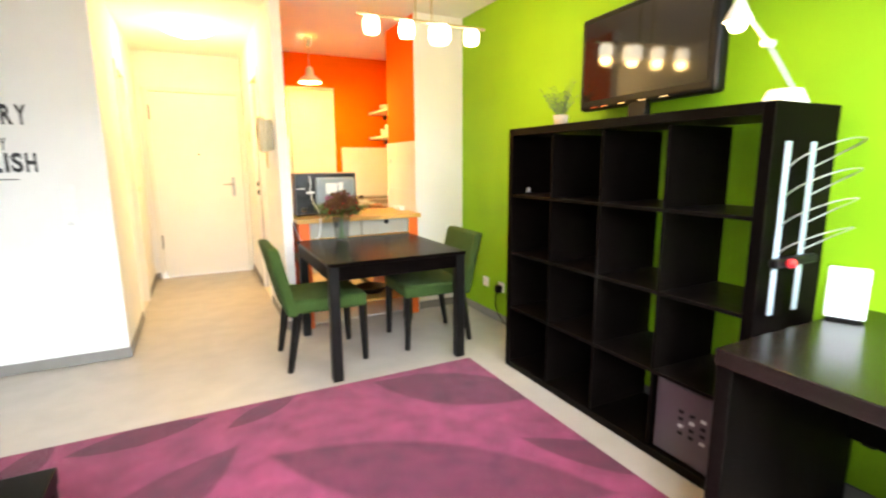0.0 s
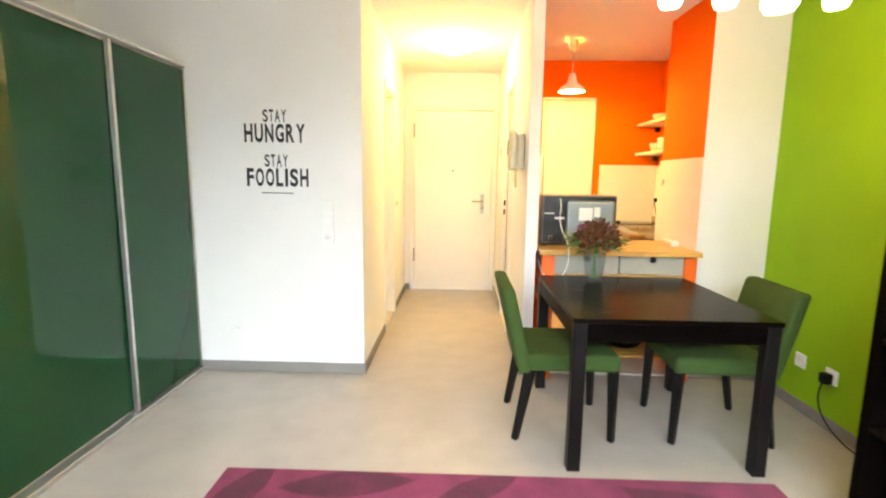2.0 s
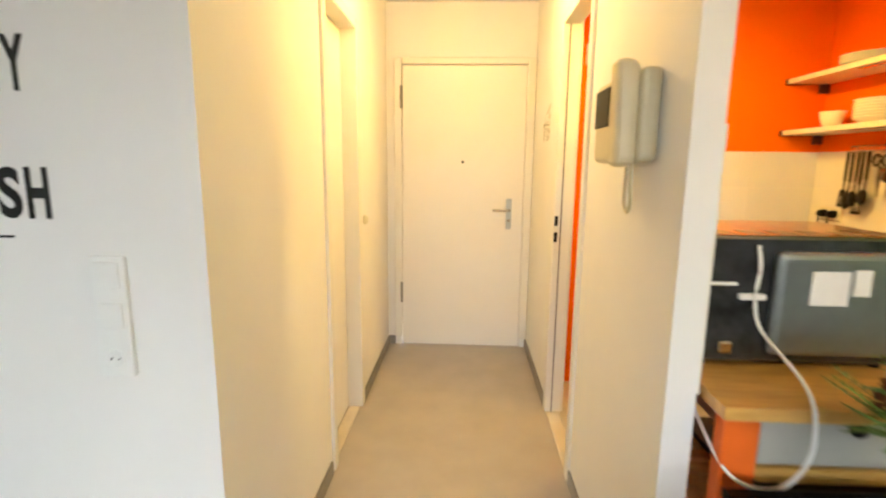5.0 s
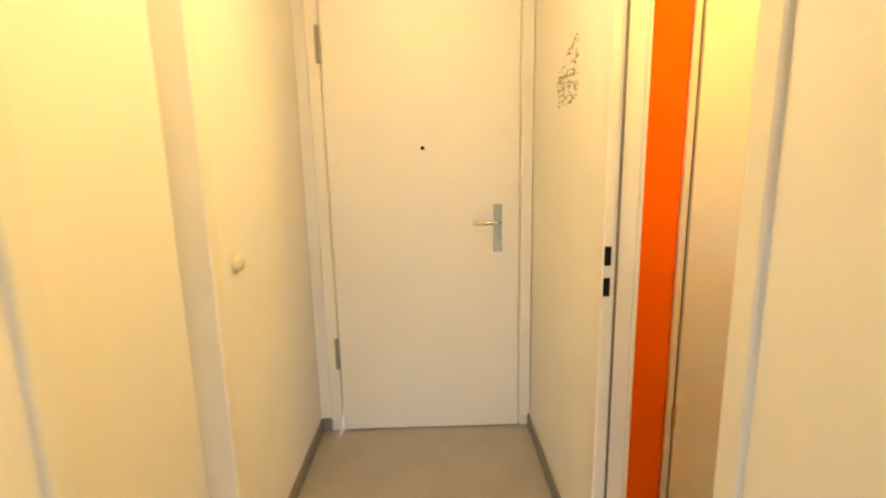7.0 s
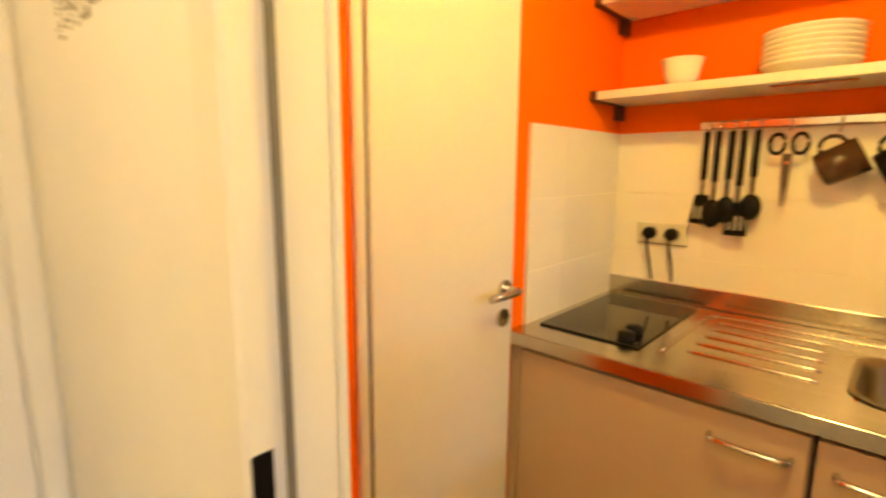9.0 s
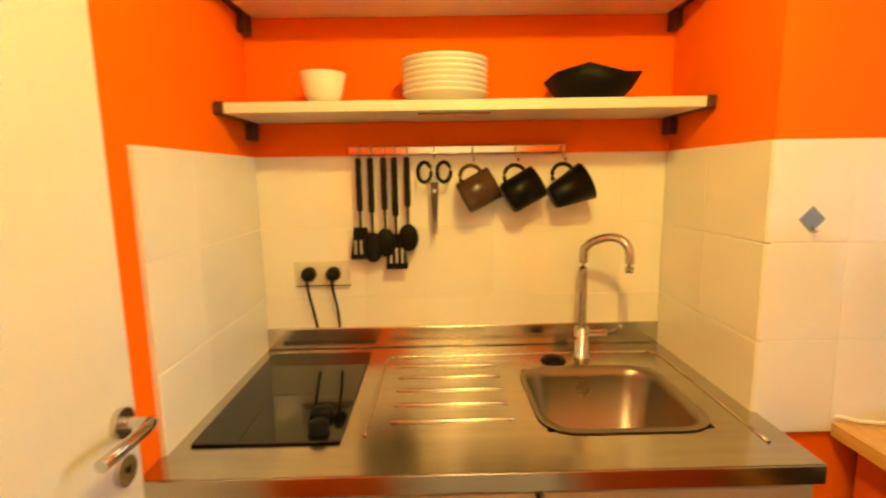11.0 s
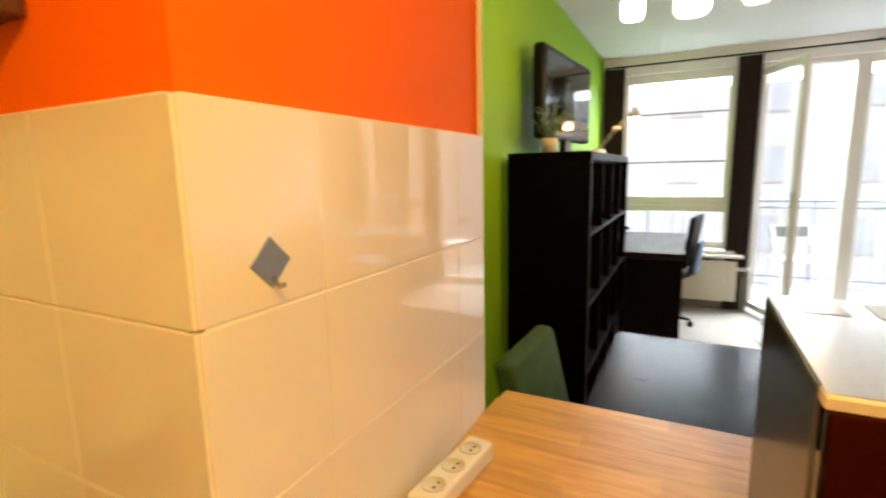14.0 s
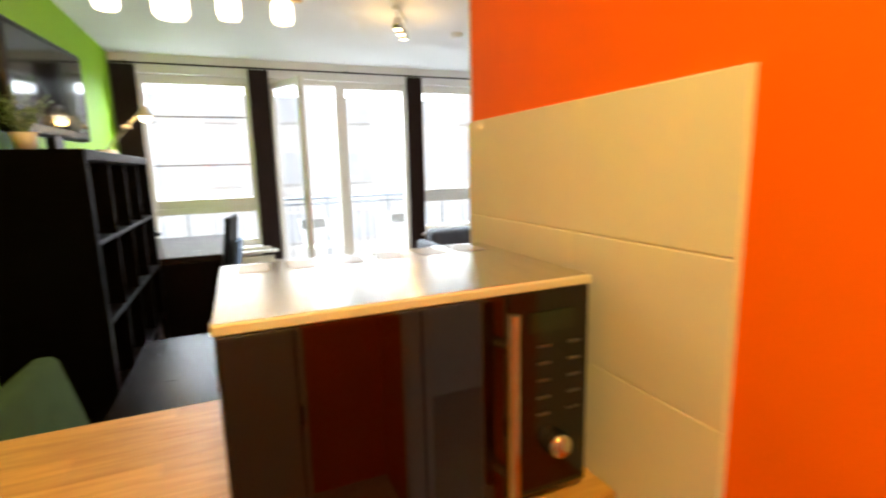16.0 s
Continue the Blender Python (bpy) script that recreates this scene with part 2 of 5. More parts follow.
def rug_material():
    """Deep pink pile with darker, long leaf-shaped blades, softly edged."""
    mat = material("pink_rug_pile", (0.22, 0.026, 0.078), 0.95, spec=0.1, vary=0.5, scale=7, bump=1.0, fine=420, second=(0.125, 0.014, 0.046))
    nt = mat.node_tree
    n, l = nt.nodes, nt.links
    b = n["Principled BSDF"]
    src = b.inputs["Base Color"].links[0].from_socket
    b.inputs["Sheen Weight"].default_value = 0.12
    geo = n.new("ShaderNodeNewGeometry")
    total = None
    for cx, cy, ang, rx, ry in BLADES:
        mp = n.new("ShaderNodeMapping")
        mp.vector_type = "TEXTURE"
        mp.inputs["Location"].default_value = (cx, cy, 0)
        mp.inputs["Rotation"].default_value = (0, 0, radians(ang))
        mp.inputs["Scale"].default_value = (rx, ry, 1)
        l.new(geo.outputs["Position"], mp.inputs["Vector"])
        sep = n.new("ShaderNodeSeparateXYZ")
        l.new(mp.outputs[0], sep.inputs[0])
        # lens shape: |y| + x*x < 1
        ay = n.new("ShaderNodeMath"); ay.operation = "ABSOLUTE"
        l.new(sep.outputs[1], ay.inputs[0])
        xx = n.new("ShaderNodeMath"); xx.operation = "MULTIPLY_ADD"
        l.new(sep.outputs[0], xx.inputs[0]); l.new(sep.outputs[0], xx.inputs[1]); l.new(ay.outputs[0], xx.inputs[2])
        mr = n.new("ShaderNodeMapRange")
        mr.inputs[1].default_value, mr.inputs[2].default_value = 0.90, 1.06
        mr.inputs[3].default_value, mr.inputs[4].default_value = 1, 0
        l.new(xx.outputs[0], mr.inputs[0])
        if total is None:
            total = mr.outputs[0]
        else:
            mx = n.new("ShaderNodeMath"); mx.operation = "MAXIMUM"
            l.new(total, mx.inputs[0]); l.new(mr.outputs[0], mx.inputs[1])
            total = mx.outputs[0]
    mix = n.new("ShaderNodeMix"); mix.data_type = "RGBA"; mix.blend_type = "MULTIPLY"
    mix.inputs[7].default_value = (0.48, 0.36, 0.46, 1)
    l.new(total, mix.inputs[0]); l.new(src, mix.inputs[6])
    l.new(mix.outputs[2], b.inputs["Base Color"])
    return mat


BLADES = ((1.28, 1.38, -37, 0.74, 0.23), (0.22, 1.66, 42, 0.47, 0.16), (1.74, 2.02, -36, 0.50, 0.20), (0.16, 2.28, 8, 0.30, 0.09),
          (0.72, 2.27, 30, 0.22, 0.07), (-0.28, 2.2, 70, 0.24, 0.08), (2.02, 1.12, -50, 0.40, 0.10), (0.55, 0.95, 20, 0.5, 0.16))
M_rug = rug_material()


# ---------------------------------------------------------------- building helpers
def box(bm, x0, x1, y0, y1, z0, z1, bevel=0.0, seg=1):
    r = bmesh.ops.create_cube(bm, size=1, matrix=Matrix.LocRotScale(((x0 + x1) / 2, (y0 + y1) / 2, (z0 + z1) / 2), None, (abs(x1 - x0), abs(y1 - y0), abs(z1 - z0))))
    if bevel:
        edges = list({e for v in r["verts"] for e in v.link_edges})
        bmesh.ops.bevel(bm, geom=edges, offset=bevel, segments=seg, affect="EDGES", profile=0.5)
    return bm


def one_box(*a, **k):
    return box(bmesh.new(), *a, **k)


def rod(bm, p, q, r, r2=None, seg=12):
    p, q = Vector(p), Vector(q)
    d = q - p
    m = Matrix.Translation((p + q) / 2) @ d.to_track_quat("Z", "Y").to_matrix().to_4x4()
    bmesh.ops.create_cone(bm, cap_ends=True, segments=seg, radius1=r, radius2=r if r2 is None else r2, depth=d.length, matrix=m)
    return bm


def lathe(bm, profile, at=(0, 0, 0), seg=28, m=None):
    """Turn (radius, height) pairs round the z axis."""
    m = m or Matrix.Translation(at)
    rings = []
    for r, z in profile:
        rings.append([bm.verts.new(m @ Vector((max(r, 1e-4) * math.cos(2 * math.pi * i / seg), max(r, 1e-4) * math.sin(2 * math.pi * i / seg), z))) for i in range(seg)])
    for a, b in zip(rings, rings[1:]):
        for i in range(seg):
            f = bm.faces.new((a[i], a[(i + 1) % seg], b[(i + 1) % seg], b[i]))
            f.smooth = True
    return bm


def tube(bm, pts, r, seg=8):
    """A round bar that follows points."""
    pts = [Vector(p) for p in pts]
    rings = []
    for i, p in enumerate(pts):
        d = (pts[min(i + 1, len(pts) - 1)] - pts[max(i - 1, 0)]).normalized()
        q = d.to_track_quat("Z", "Y")
        rings.append([bm.verts.new(p + q @ Vector((r * math.cos(2 * math.pi * k / seg), r * math.sin(2 * math.pi * k / seg), 0))) for k in range(seg)])
    for a, b in zip(rings, rings[1:]):
        for k in range(seg):
            bm.faces.new((a[k], a[(k + 1) % seg], b[(k + 1) % seg], b[k])).smooth = True
    bm.faces.new(rings[0][::-1]); bm.faces.new(rings[-1])
    return bm


def arc(c, r, a0, a1, n, plane="xz"):
    out = []
    for i in range(n + 1):
        a = radians(a0 + (a1 - a0) * i / n)
        u, v = r * math.cos(a), r * math.sin(a)
        out.append((c[0] + u, c[1], c[2] + v) if plane == "xz" else (c[0], c[1] + u, c[2] + v) if plane == "yz" else (c[0] + u, c[1] + v, c[2]))
    return out


def mesh_of(name, bm, mat):
    bmesh.ops.recalc_face_normals(bm, faces=bm.faces)
    me = bpy.data.meshes.new(name)
    bm.to_mesh(me)
    bm.free()
    me.materials.append(mat)
    return me


def part(name, bm, mat, parent, label=""):
    ob = new(name, mesh_of(name, bm, mat))
    ob.parent = parent
    if label:
        ob["label"] = label
    return ob


def piece(name, me, parent, at, rot=(0, 0, 0)):
    ob = new(name, me)
    ob.parent = parent
    ob.location, ob.rotation_euler = at, rot
    return ob


def thing(name, label, category, at=(0, 0, 0), rz=0, group=""):
    ob = new(name)
    ob.empty_display_size = 0.1
    ob.matrix_world = pose(*at, 0, 0, rz)
    return tagged(ob, label, category, group)


def solid(name, bm, mat, label, category, at=(0, 0, 0), rz=0, group="", kind=""):
    ob = new(name, mesh_of(name, bm, mat))
    ob.matrix_world = pose(*at, 0, 0, rz)
    return tagged(ob, label, category, group, kind)


def structure(name, bm, mat, label, category):
    return solid(name, bm, mat, label, category, kind="structure")

# ---------------------------------------------------------------- the large structure
H = 2.50
XW, XG, YN, YD = -1.79, 2.64, -0.91, 6.04      # west wall, green wall, window wall, entrance door
XC, XP = 1.064, 1.128                          # partition: hall side and kitchen side
YK, YP0, YP1, XPI = 5.435, 3.56, 4.220, 2.197  # kitchen end wall, pillar

floor = structure("floor", one_box(XW - 0.2, XG + 0.2, YN - 0.25, YD + 0.3, -0.2, 0), M_floor, "smooth warm grey linoleum floor", "floor")
structure("ceiling", one_box(XW - 0.2, XG + 0.2, YN - 0.25, YD + 0.3, H, H + 0.2), M_ceil, "matt white painted ceiling", "ceiling")

bm = bmesh.new()
box(bm, XW - 0.15, 0, 3.5, 3.62, 0, H)
structure("wall_north", bm, M_white, "white painted wall with black lettering", "wall")
bm = bmesh.new()
LD0, LD1, LDH = 4.46, 5.04, 2.08
box(bm, -0.12, 0, 3.62, LD0, 0, H); box(bm, -0.12, 0, LD1, YD, 0, H); box(bm, -0.12, 0, LD0, LD1, LDH, H)
structure("wall_hall_west", bm, M_white, "white painted hall wall with a door opening", "wall")
bm = bmesh.new()
box(bm, -0.12, 0.10, YD, YD + 0.2, 0, H); box(bm, 1.014, 1.26, YD, YD + 0.2, 0, H); box(bm, 0.10, 1.014, YD, YD + 0.2, 2.09, H)
structure("wall_hall_end", bm, M_white, "white painted wall round the entrance door", "wall")
bm = bmesh.new()
KD0, KD1, KDH = 4.450, 5.05, 2.10
box(bm, XC, XP, 3.55, KD0, 0, H); box(bm, XC, XP + 0.0078, 3.543, 3.5515, 0, H); box(bm, XC, XP, KD1, YD, 0, H); box(bm, XC, XP, KD0, KD1, KDH, H)
partition = structure("wall_partition", bm, M_white, "thin white partition between hall and kitchen", "wall")
bm = bmesh.new()
box(bm, XP + 0.002, XP + 0.008, 3.552, KD0, 0, H); box(bm, XP + 0.002, XP + 0.008, KD1, YK, 0, H); box(bm, XP + 0.002, XP + 0.008, KD0, KD1, KDH, H)
structure("wall_partition_kitchen_face", bm, M_orange, "orange painted kitchen side of the partition", "wall")
bm = bmesh.new()
PX0, PX1, PH = 1.476, 1.99, 2.12
box(bm, XP, PX0, YK, YK + 0.1, 0, H); box(bm, PX1, XG, YK, YK + 0.1, 0, H); box(bm, PX0, PX1, YK, YK + 0.1, PH, H)
kitchen_end = structure("wall_kitchen_end", bm, M_orange, "orange painted kitchen end wall", "wall")
kitchen_east = structure("wall_kitchen_east", one_box(XG, XG + 0.15, YP1, YK + 0.1, 0, H), M_orange, "orange painted wall behind the sink", "wall")
structure("wall_pantry", one_box(XP, XG, YK + 0.5, YK + 0.6, 0, H), M_white, "white wall closing the pantry", "wall")
structure("wall_east", one_box(XG, XG + 0.15, YN - 0.2, YP1, 0, H), M_green, "bright lime green painted wall", "wall")
bm = bmesh.new()
box(bm, XPI, XG, YP0, YP1, 0, H); box(bm, XPI - 0.0165, XPI + 0.01, YP0 - 0.0025, YP0 + 0.0012, 0, H)
pillar = structure("wall_pillar", bm, M_white, "white painted pillar beside the kitchen opening", "wall")
bm = bmesh.new()
box(bm, XPI - 0.006, XPI - 0.001, YP0 + 0.002, YP1 + 0.006, 0, H); box(bm, XPI, XG, YP1 + 0.001, YP1 + 0.006, 0, H)
structure("wall_pillar_kitchen_face", bm, M_orange, "orange painted kitchen sides of the pillar", "wall")
structure("wall_west", one_box(XW - 0.15, XW, YN - 0.2, 3.5, 0, H), M_white, "white painted wall beside the sofa", "wall")
# window wall with three openings
W1 = (1.41, 2.47, 0.60, 2.33)
WB = (-0.29, 1.27, 0.02, 2.33)
W3 = (-1.37, -0.39, 0.60, 2.33)
bm = bmesh.new()
box(bm, XW, XG, YN - 0.2, YN, 2.33, H)
for a, b in ((XW, W3[0]), (W3[1], WB[0]), (WB[1], W1[0]), (W1[1], XG)):
    box(bm, a, b, YN - 0.2, YN, 0, 2.33)
for w in (W1, W3):
    box(bm, w[0], w[1], YN - 0.2, YN, 0, w[2])
structure("wall_window", bm, M_white, "white window wall with three tall openings", "wall")
# kitchen floor
bm = one_box(XP + 0.008, XG, 3.58, YK, 0.0, 0.004)
kfloor = structure("floor_kitchen", bm, M_grout, "cream tiled kitchen floor with grey joints", "floor")

# baseboards
bm = bmesh.new()
box(bm, -1.13, 0.012, 3.488, 3.499, 0.001, 0.07, 0.003); box(bm, 0.001, 0.012, 3.5, LD0 - 0.06, 0.001, 0.07, 0.003)
box(bm, 0.001, 0.012, LD1 + 0.06, YD - 0.001, 0.001, 0.07, 0.003)
box(bm, 0.012, 0.055, YD - 0.012, YD - 0.001, 0.001, 0.07, 0.003)
box(bm, XC - 0.012, XC - 0.001, 3.52, KD0 - 0.05, 0.001, 0.07, 0.003); box(bm, XC - 0.012, XC - 0.001, KD1 + 0.05, YD - 0.013, 0.001, 0.07, 0.003)
box(bm, XC - 0.012, XP, 3.536, 3.542, 0.001, 0.07, 0.003)
box(bm, XPI, XG - 0.012, YP0 - 0.012, YP0 - 0.001, 0.001, 0.07, 0.003); box(bm, XG - 0.012, XG - 0.001, YN, YP0 - 0.001, 0.001, 0.07, 0.003)
box(bm, XW + 0.001, XW + 0.012, YN, 2.0, 0.001, 0.07, 0.003); box(bm, WB[1], XG - 0.013, YN + 0.001, YN + 0.012, 0.001, 0.07, 0.003); box(bm, XW + 0.013, WB[0], YN + 0.001, YN + 0.012, 0.001, 0.07, 0.003)
structure("baseboard", bm, M_base, "low grey baseboard", "baseboard")


def door_frame(name, y0, y1, h, xa, xb, label, reveal=0.02):
    """Steel frame lining an opening in a wall that runs along y, with casings on both faces."""
    ob = thing(name, label, "door frame"); ob["kind"] = "structure"
    for ya, yb in ((y0 - 0.035, y0 + reveal), (y1 - reveal, y1 + 0.035)):
        part("jamb", one_box(xa - 0.012, xb + 0.014, ya, yb, 0.003, h + 0.035, 0.004), M_frame, ob)
    part("head", one_box(xa - 0.012, xb + 0.014, y0 + reveal, y1 - reveal, h - reveal, h + 0.035, 0.004), M_frame, ob)
    return ob


fr = door_frame("door_frame_kitchen", KD0, KD1, KDH, XC, XP, "cream painted steel door frame without a leaf")
part("deep_jamb", one_box(XP + 0.0145, XP + 0.027, KD1 - 0.02, KD1 + 0.03, 0.01, KDH + 0.03, 0.004), M_frame, fr)
part("seal", one_box(XC + 0.022, XC + 0.028, KD1 - 0.026, KD1 - 0.018, 0.01, KDH - 0.02), M_seal, fr, "dark grey rubber seal")
for z in (0.985, 1.072):
    part("strike_plate", one_box(XC - 0.008, XC + 0.010, KD1 - 0.0225, KD1 - 0.0195, z, z + 0.052), M_black, fr, "dark strike opening")
part("hinge", one_box(XC - 0.016, XC - 0.004, KD0 + 0.02, KD0 + 0.032, 1.78, 1.86, 0.003), M_chrome, fr)
part("threshold", one_box(XC - 0.005, XP + 0.004, KD0 + 0.02, KD1 - 0.02, 0.002, 0.010, 0.003), M_ftile, fr, "cream tiled threshold")

fr = door_frame("door_frame_bath", LD0, LD1, LDH, -0.12, 0, "cream painted steel door frame")
dr = thing("door_bath", "closed white door set deep in the hall wall", "door"); dr["kind"] = "structure"
part("leaf", one_box(-0.11, -0.07, LD0 + 0.022, LD1 - 0.022, 0.01, LDH - 0.022, 0.003), M_door, dr)
part("sill_strip", one_box(-0.065, -0.006, LD0 + 0.021, LD1 - 0.021, 0.001, 0.008), M_ftile, dr, "pale door sill strip")


def lever(parent, x, y, z, out, toward, mat=M_chrome):
    """A lever handle on a door whose face looks along -y."""
    bm = bmesh.new()
    rod(bm, (x, y, z), (x, y - out, z), 0.010)
    tube(bm, [(x, y - out, z), (x + toward * 0.02, y - out - 0.004, z), (x + toward * 0.12, y - out - 0.002, z)], 0.010, 10)
    return part("lever", bm, mat, parent, "satin steel lever")


ed = thing("door_entrance", "plain white entrance door with spyhole, closed", "door"); ed["kind"] = "structure"
part("leaf", one_box(0.115, 1.004, YD - 0.012, YD + 0.03, 0.008, 2.08, 0.004), M_door, ed)
for xa, xb in ((0.056, 0.1137), (1.0054, 1.0625)):
    part("frame_jamb", one_box(xa, xb, YD - 0.030, YD + 0.05, 0.071, 2.13, 0.006), M_frame, ed)
part("frame_head", one_box(0.1137, 1.0054, YD - 0.030, YD + 0.05, 2.084, 2.13, 0.006), M_frame, ed)
for z in (0.345, 1.78):
    part("hinge", one_box(0.099, 0.117, YD - 0.036, YD - 0.014, z, z + 0.16, 0.004), M_hinge, ed, "grey steel hinge")
part("handle_plate", one_box(0.880, 0.920, YD - 0.020, YD - 0.0125, 0.92, 1.145, 0.003, 2), M_bluestrip, ed, "pale metal handle plate")
lever(ed, 0.900, YD - 0.02, 1.062, 0.045, -1)
part("lock_cylinder", rod(bmesh.new(), (0.900, YD - 0.02, 0.985), (0.900, YD - 0.028, 0.985), 0.010), M_chrome, ed)
part("spyhole", rod(bmesh.new(), (0.555, YD - 0.012, 1.408), (0.555, YD - 0.017, 1.408), 0.010), M_brown, ed)

pd = thing("door_pantry", "white pantry door, closed, with steel lever", "door"); pd["kind"] = "structure"
part("leaf", one_box(PX0 + 0.018, PX1 - 0.001, YK - 0.012, YK + 0.03, 0.01, PH - 0.01, 0.003), M_door, pd)
part("frame_jamb", one_box(PX0 - 0.018, PX0 + 0.008, YK - 0.014, YK + 0.05, 0.005, PH + 0.02, 0.004), M_frame, pd)
part("frame_head", one_box(PX0 + 0.008, PX1, YK - 0.014, YK + 0.05, PH - 0.008, PH + 0.02, 0.004), M_frame, pd)
part("gap_seal", one_box(PX0 + 0.009, PX0 + 0.017, YK - 0.004, YK + 0.02, 0.01, PH - 0.01), M_seal, pd)
part("hinge", one_box(PX0 + 0.002, PX0 + 0.018, YK - 0.024, YK - 0.012, 0.34, 0.43, 0.003), M_chrome, pd)
lever(pd, 1.945, YK - 0.012, 1.035, 0.05, -1)
part("rose", rod(bmesh.new(), (1.945, YK - 0.012, 1.035), (1.945, YK - 0.022, 1.035), 0.025, seg=20), M_chrome, pd)
part("key_rose", rod(bmesh.new(), (1.940, YK - 0.012, 0.955), (1.940, YK - 0.020, 0.955), 0.025, seg=20), M_chrome, pd)
part("keyhole", rod(bmesh.new(), (1.940, YK - 0.020, 0.957), (1.940, YK - 0.0215, 0.957), 0.006), M_black, pd)


# windows
def casement(parent, x0, x1, z0, z1, y, w=0.06, d=0.06, name="sash"):
    """Four bars and a pane."""
    bm = bmesh.new()
    box(bm, x0, x0 + w, y, y + d, z0, z1, 0.005); box(bm, x1 - w, x1, y, y + d, z0, z1, 0.005)
    box(bm, x0 + w, x1 - w, y + 0.001, y + d - 0.001, z0, z0 + w, 0.005); box(bm, x0 + w, x1 - w, y + 0.001, y + d - 0.001, z1 - w, z1, 0.005)
    s = part(name, bm, M_winframe, parent)
    p = part("pane", one_box(x0 + w - 0.005, x1 - w + 0.005, y + d * 0.45, y + d * 0.55, z0 + w - 0.005, z1 - w + 0.005), M_pane, s)
    p.visible_shadow = False
    return s


for i, w in enumerate((W1, W3)):
    win = thing("window_%d" % (i + 1), "white framed window with a low fixed pane", "window"); win["kind"] = "structure"
    casement(win, w[0], w[1], 1.03, w[3], YN - 0.12, 0.085)
    casement(win, w[0], w[1], w[2], 1.03, YN - 0.121, 0.07, name="low_sash")
    part("window_sill", one_box(w[0] - 0.04, w[1] + 0.04, YN - 0.06, YN + 0.10, w[2] - 0.035, w[2] - 0.002, 0.006), M_winframe, win)
    for z in (1.45, 1.93) if w is W1 else ():
        part("glazing_bar", one_box(w[0] + 0.08, w[1] - 0.08, YN - 0.115, YN - 0.095, z, z + 0.016), M_seal, win)
win = thing("window_3", "tall white framed balcony door, one leaf fixed", "balcony door"); win["kind"] = "structure"
casement(win, WB[0], 0.52, WB[2], WB[3], YN - 0.12, 0.075, name="fixed_leaf")
part("mullion", one_box(0.52, 0.57, YN - 0.14, YN - 0.04, WB[2], WB[3], 0.005), M_winframe, win)
part("jamb", one_box(1.22, 1.27, YN - 0.14, YN - 0.04, WB[2], WB[3], 0.005), M_winframe, win)
part("head", one_box(0.57, 1.22, YN - 0.14, YN - 0.04, WB[3] - 0.05, WB[3], 0.005), M_winframe, win)
leafdoor = thing("door_balcony", "white glazed balcony leaf standing open into the room", "balcony door", (1.215, YN - 0.04, 0), -68); leafdoor["kind"] = "structure"
s = casement(leafdoor, -0.64, 0, 0.05, 2.27, 0, 0.06, 0.05, name="leaf")
part("handle", rod(bmesh.new(), (-0.61, 0.055, 1.05), (-0.61, 0.055, 1.18), 0.010), M_chrome, leafdoor)

# kitchen wall tiles: glazed, three courses, with open joints
TW, TH, TZ = 0.38, 0.2085, 1.480


def tiled(parent, at, length, rows, back, first=TW):
    """at: top corner of the field in the plane; back: unit vector along the wall; tiles face the given normal."""
    org, along, out = at
    along, out = Vector(along), Vector(out)
    yaw = math.degrees(math.atan2(along.y, along.x))
    flip = out.dot(Vector((-along.y, along.x, 0))) < 0
    u = 0.0
    w = first
    while u < length - 0.01:
        w = min(w, length - u)
        key = (round(w, 3), flip)
        if key not in tile_meshes:
            g = 0.0009
            lo, hi = (-0.007, 0.0) if flip else (0.0, 0.007)
            tile_meshes[key] = mesh_of("tile", one_box(0.3 * g, w - 0.3 * g, lo, hi, -TH + 1.8 * g, -1.8 * g, 0.0008), M_tile)
        for r in range(rows):
            p = Vector(org) + along * u + out * 0.003
            piece("tile", tile_meshes[key], parent, (p.x, p.y, TZ - r * TH), (0, 0, radians(yaw)))
        u += w
        w = TW


tile_meshes = {}

# ---------------------------------------------------------------- living room: large things
def wardrobe():
    ob = thing("wardrobe", "sliding wardrobe with glossy green glass doors", "wardrobe", (-1.095, 2.0, 0))
    part("body", one_box(-0.655, -0.062, 0.0, 1.488, 0.0, 1.985, 0.003), M_wbody, ob)
    for y0, y1, x in ((0.815, 1.485, -0.022), (0.0, 0.835, -0.045)):
        d = part("door", one_box(x - 0.008, x, y0 + 0.02, y1 - 0.012, 0.045, 1.970, 0.0015), M_wglass, ob, "dark green back-painted glass")
        bm = bmesh.new()
        box(bm, x - 0.014, x + 0.004, y0, y0 + 0.022, 0.03, 1.985, 0.002); box(bm, x - 0.014, x + 0.004, y1 - 0.013, y1, 0.03, 1.985, 0.002)
        part("edge_strip", bm, M_alu, d, "aluminium edge strip")
    part("bottom_rail", one_box(-0.06, -0.004, 0.0, 1.488, 0.0, 0.028, 0.003), M_alu, ob)
    part("top_rail", one_box(-0.06, -0.004, 0.0, 1.488, 1.987, 1.998, 0.002), M_wbody, ob)


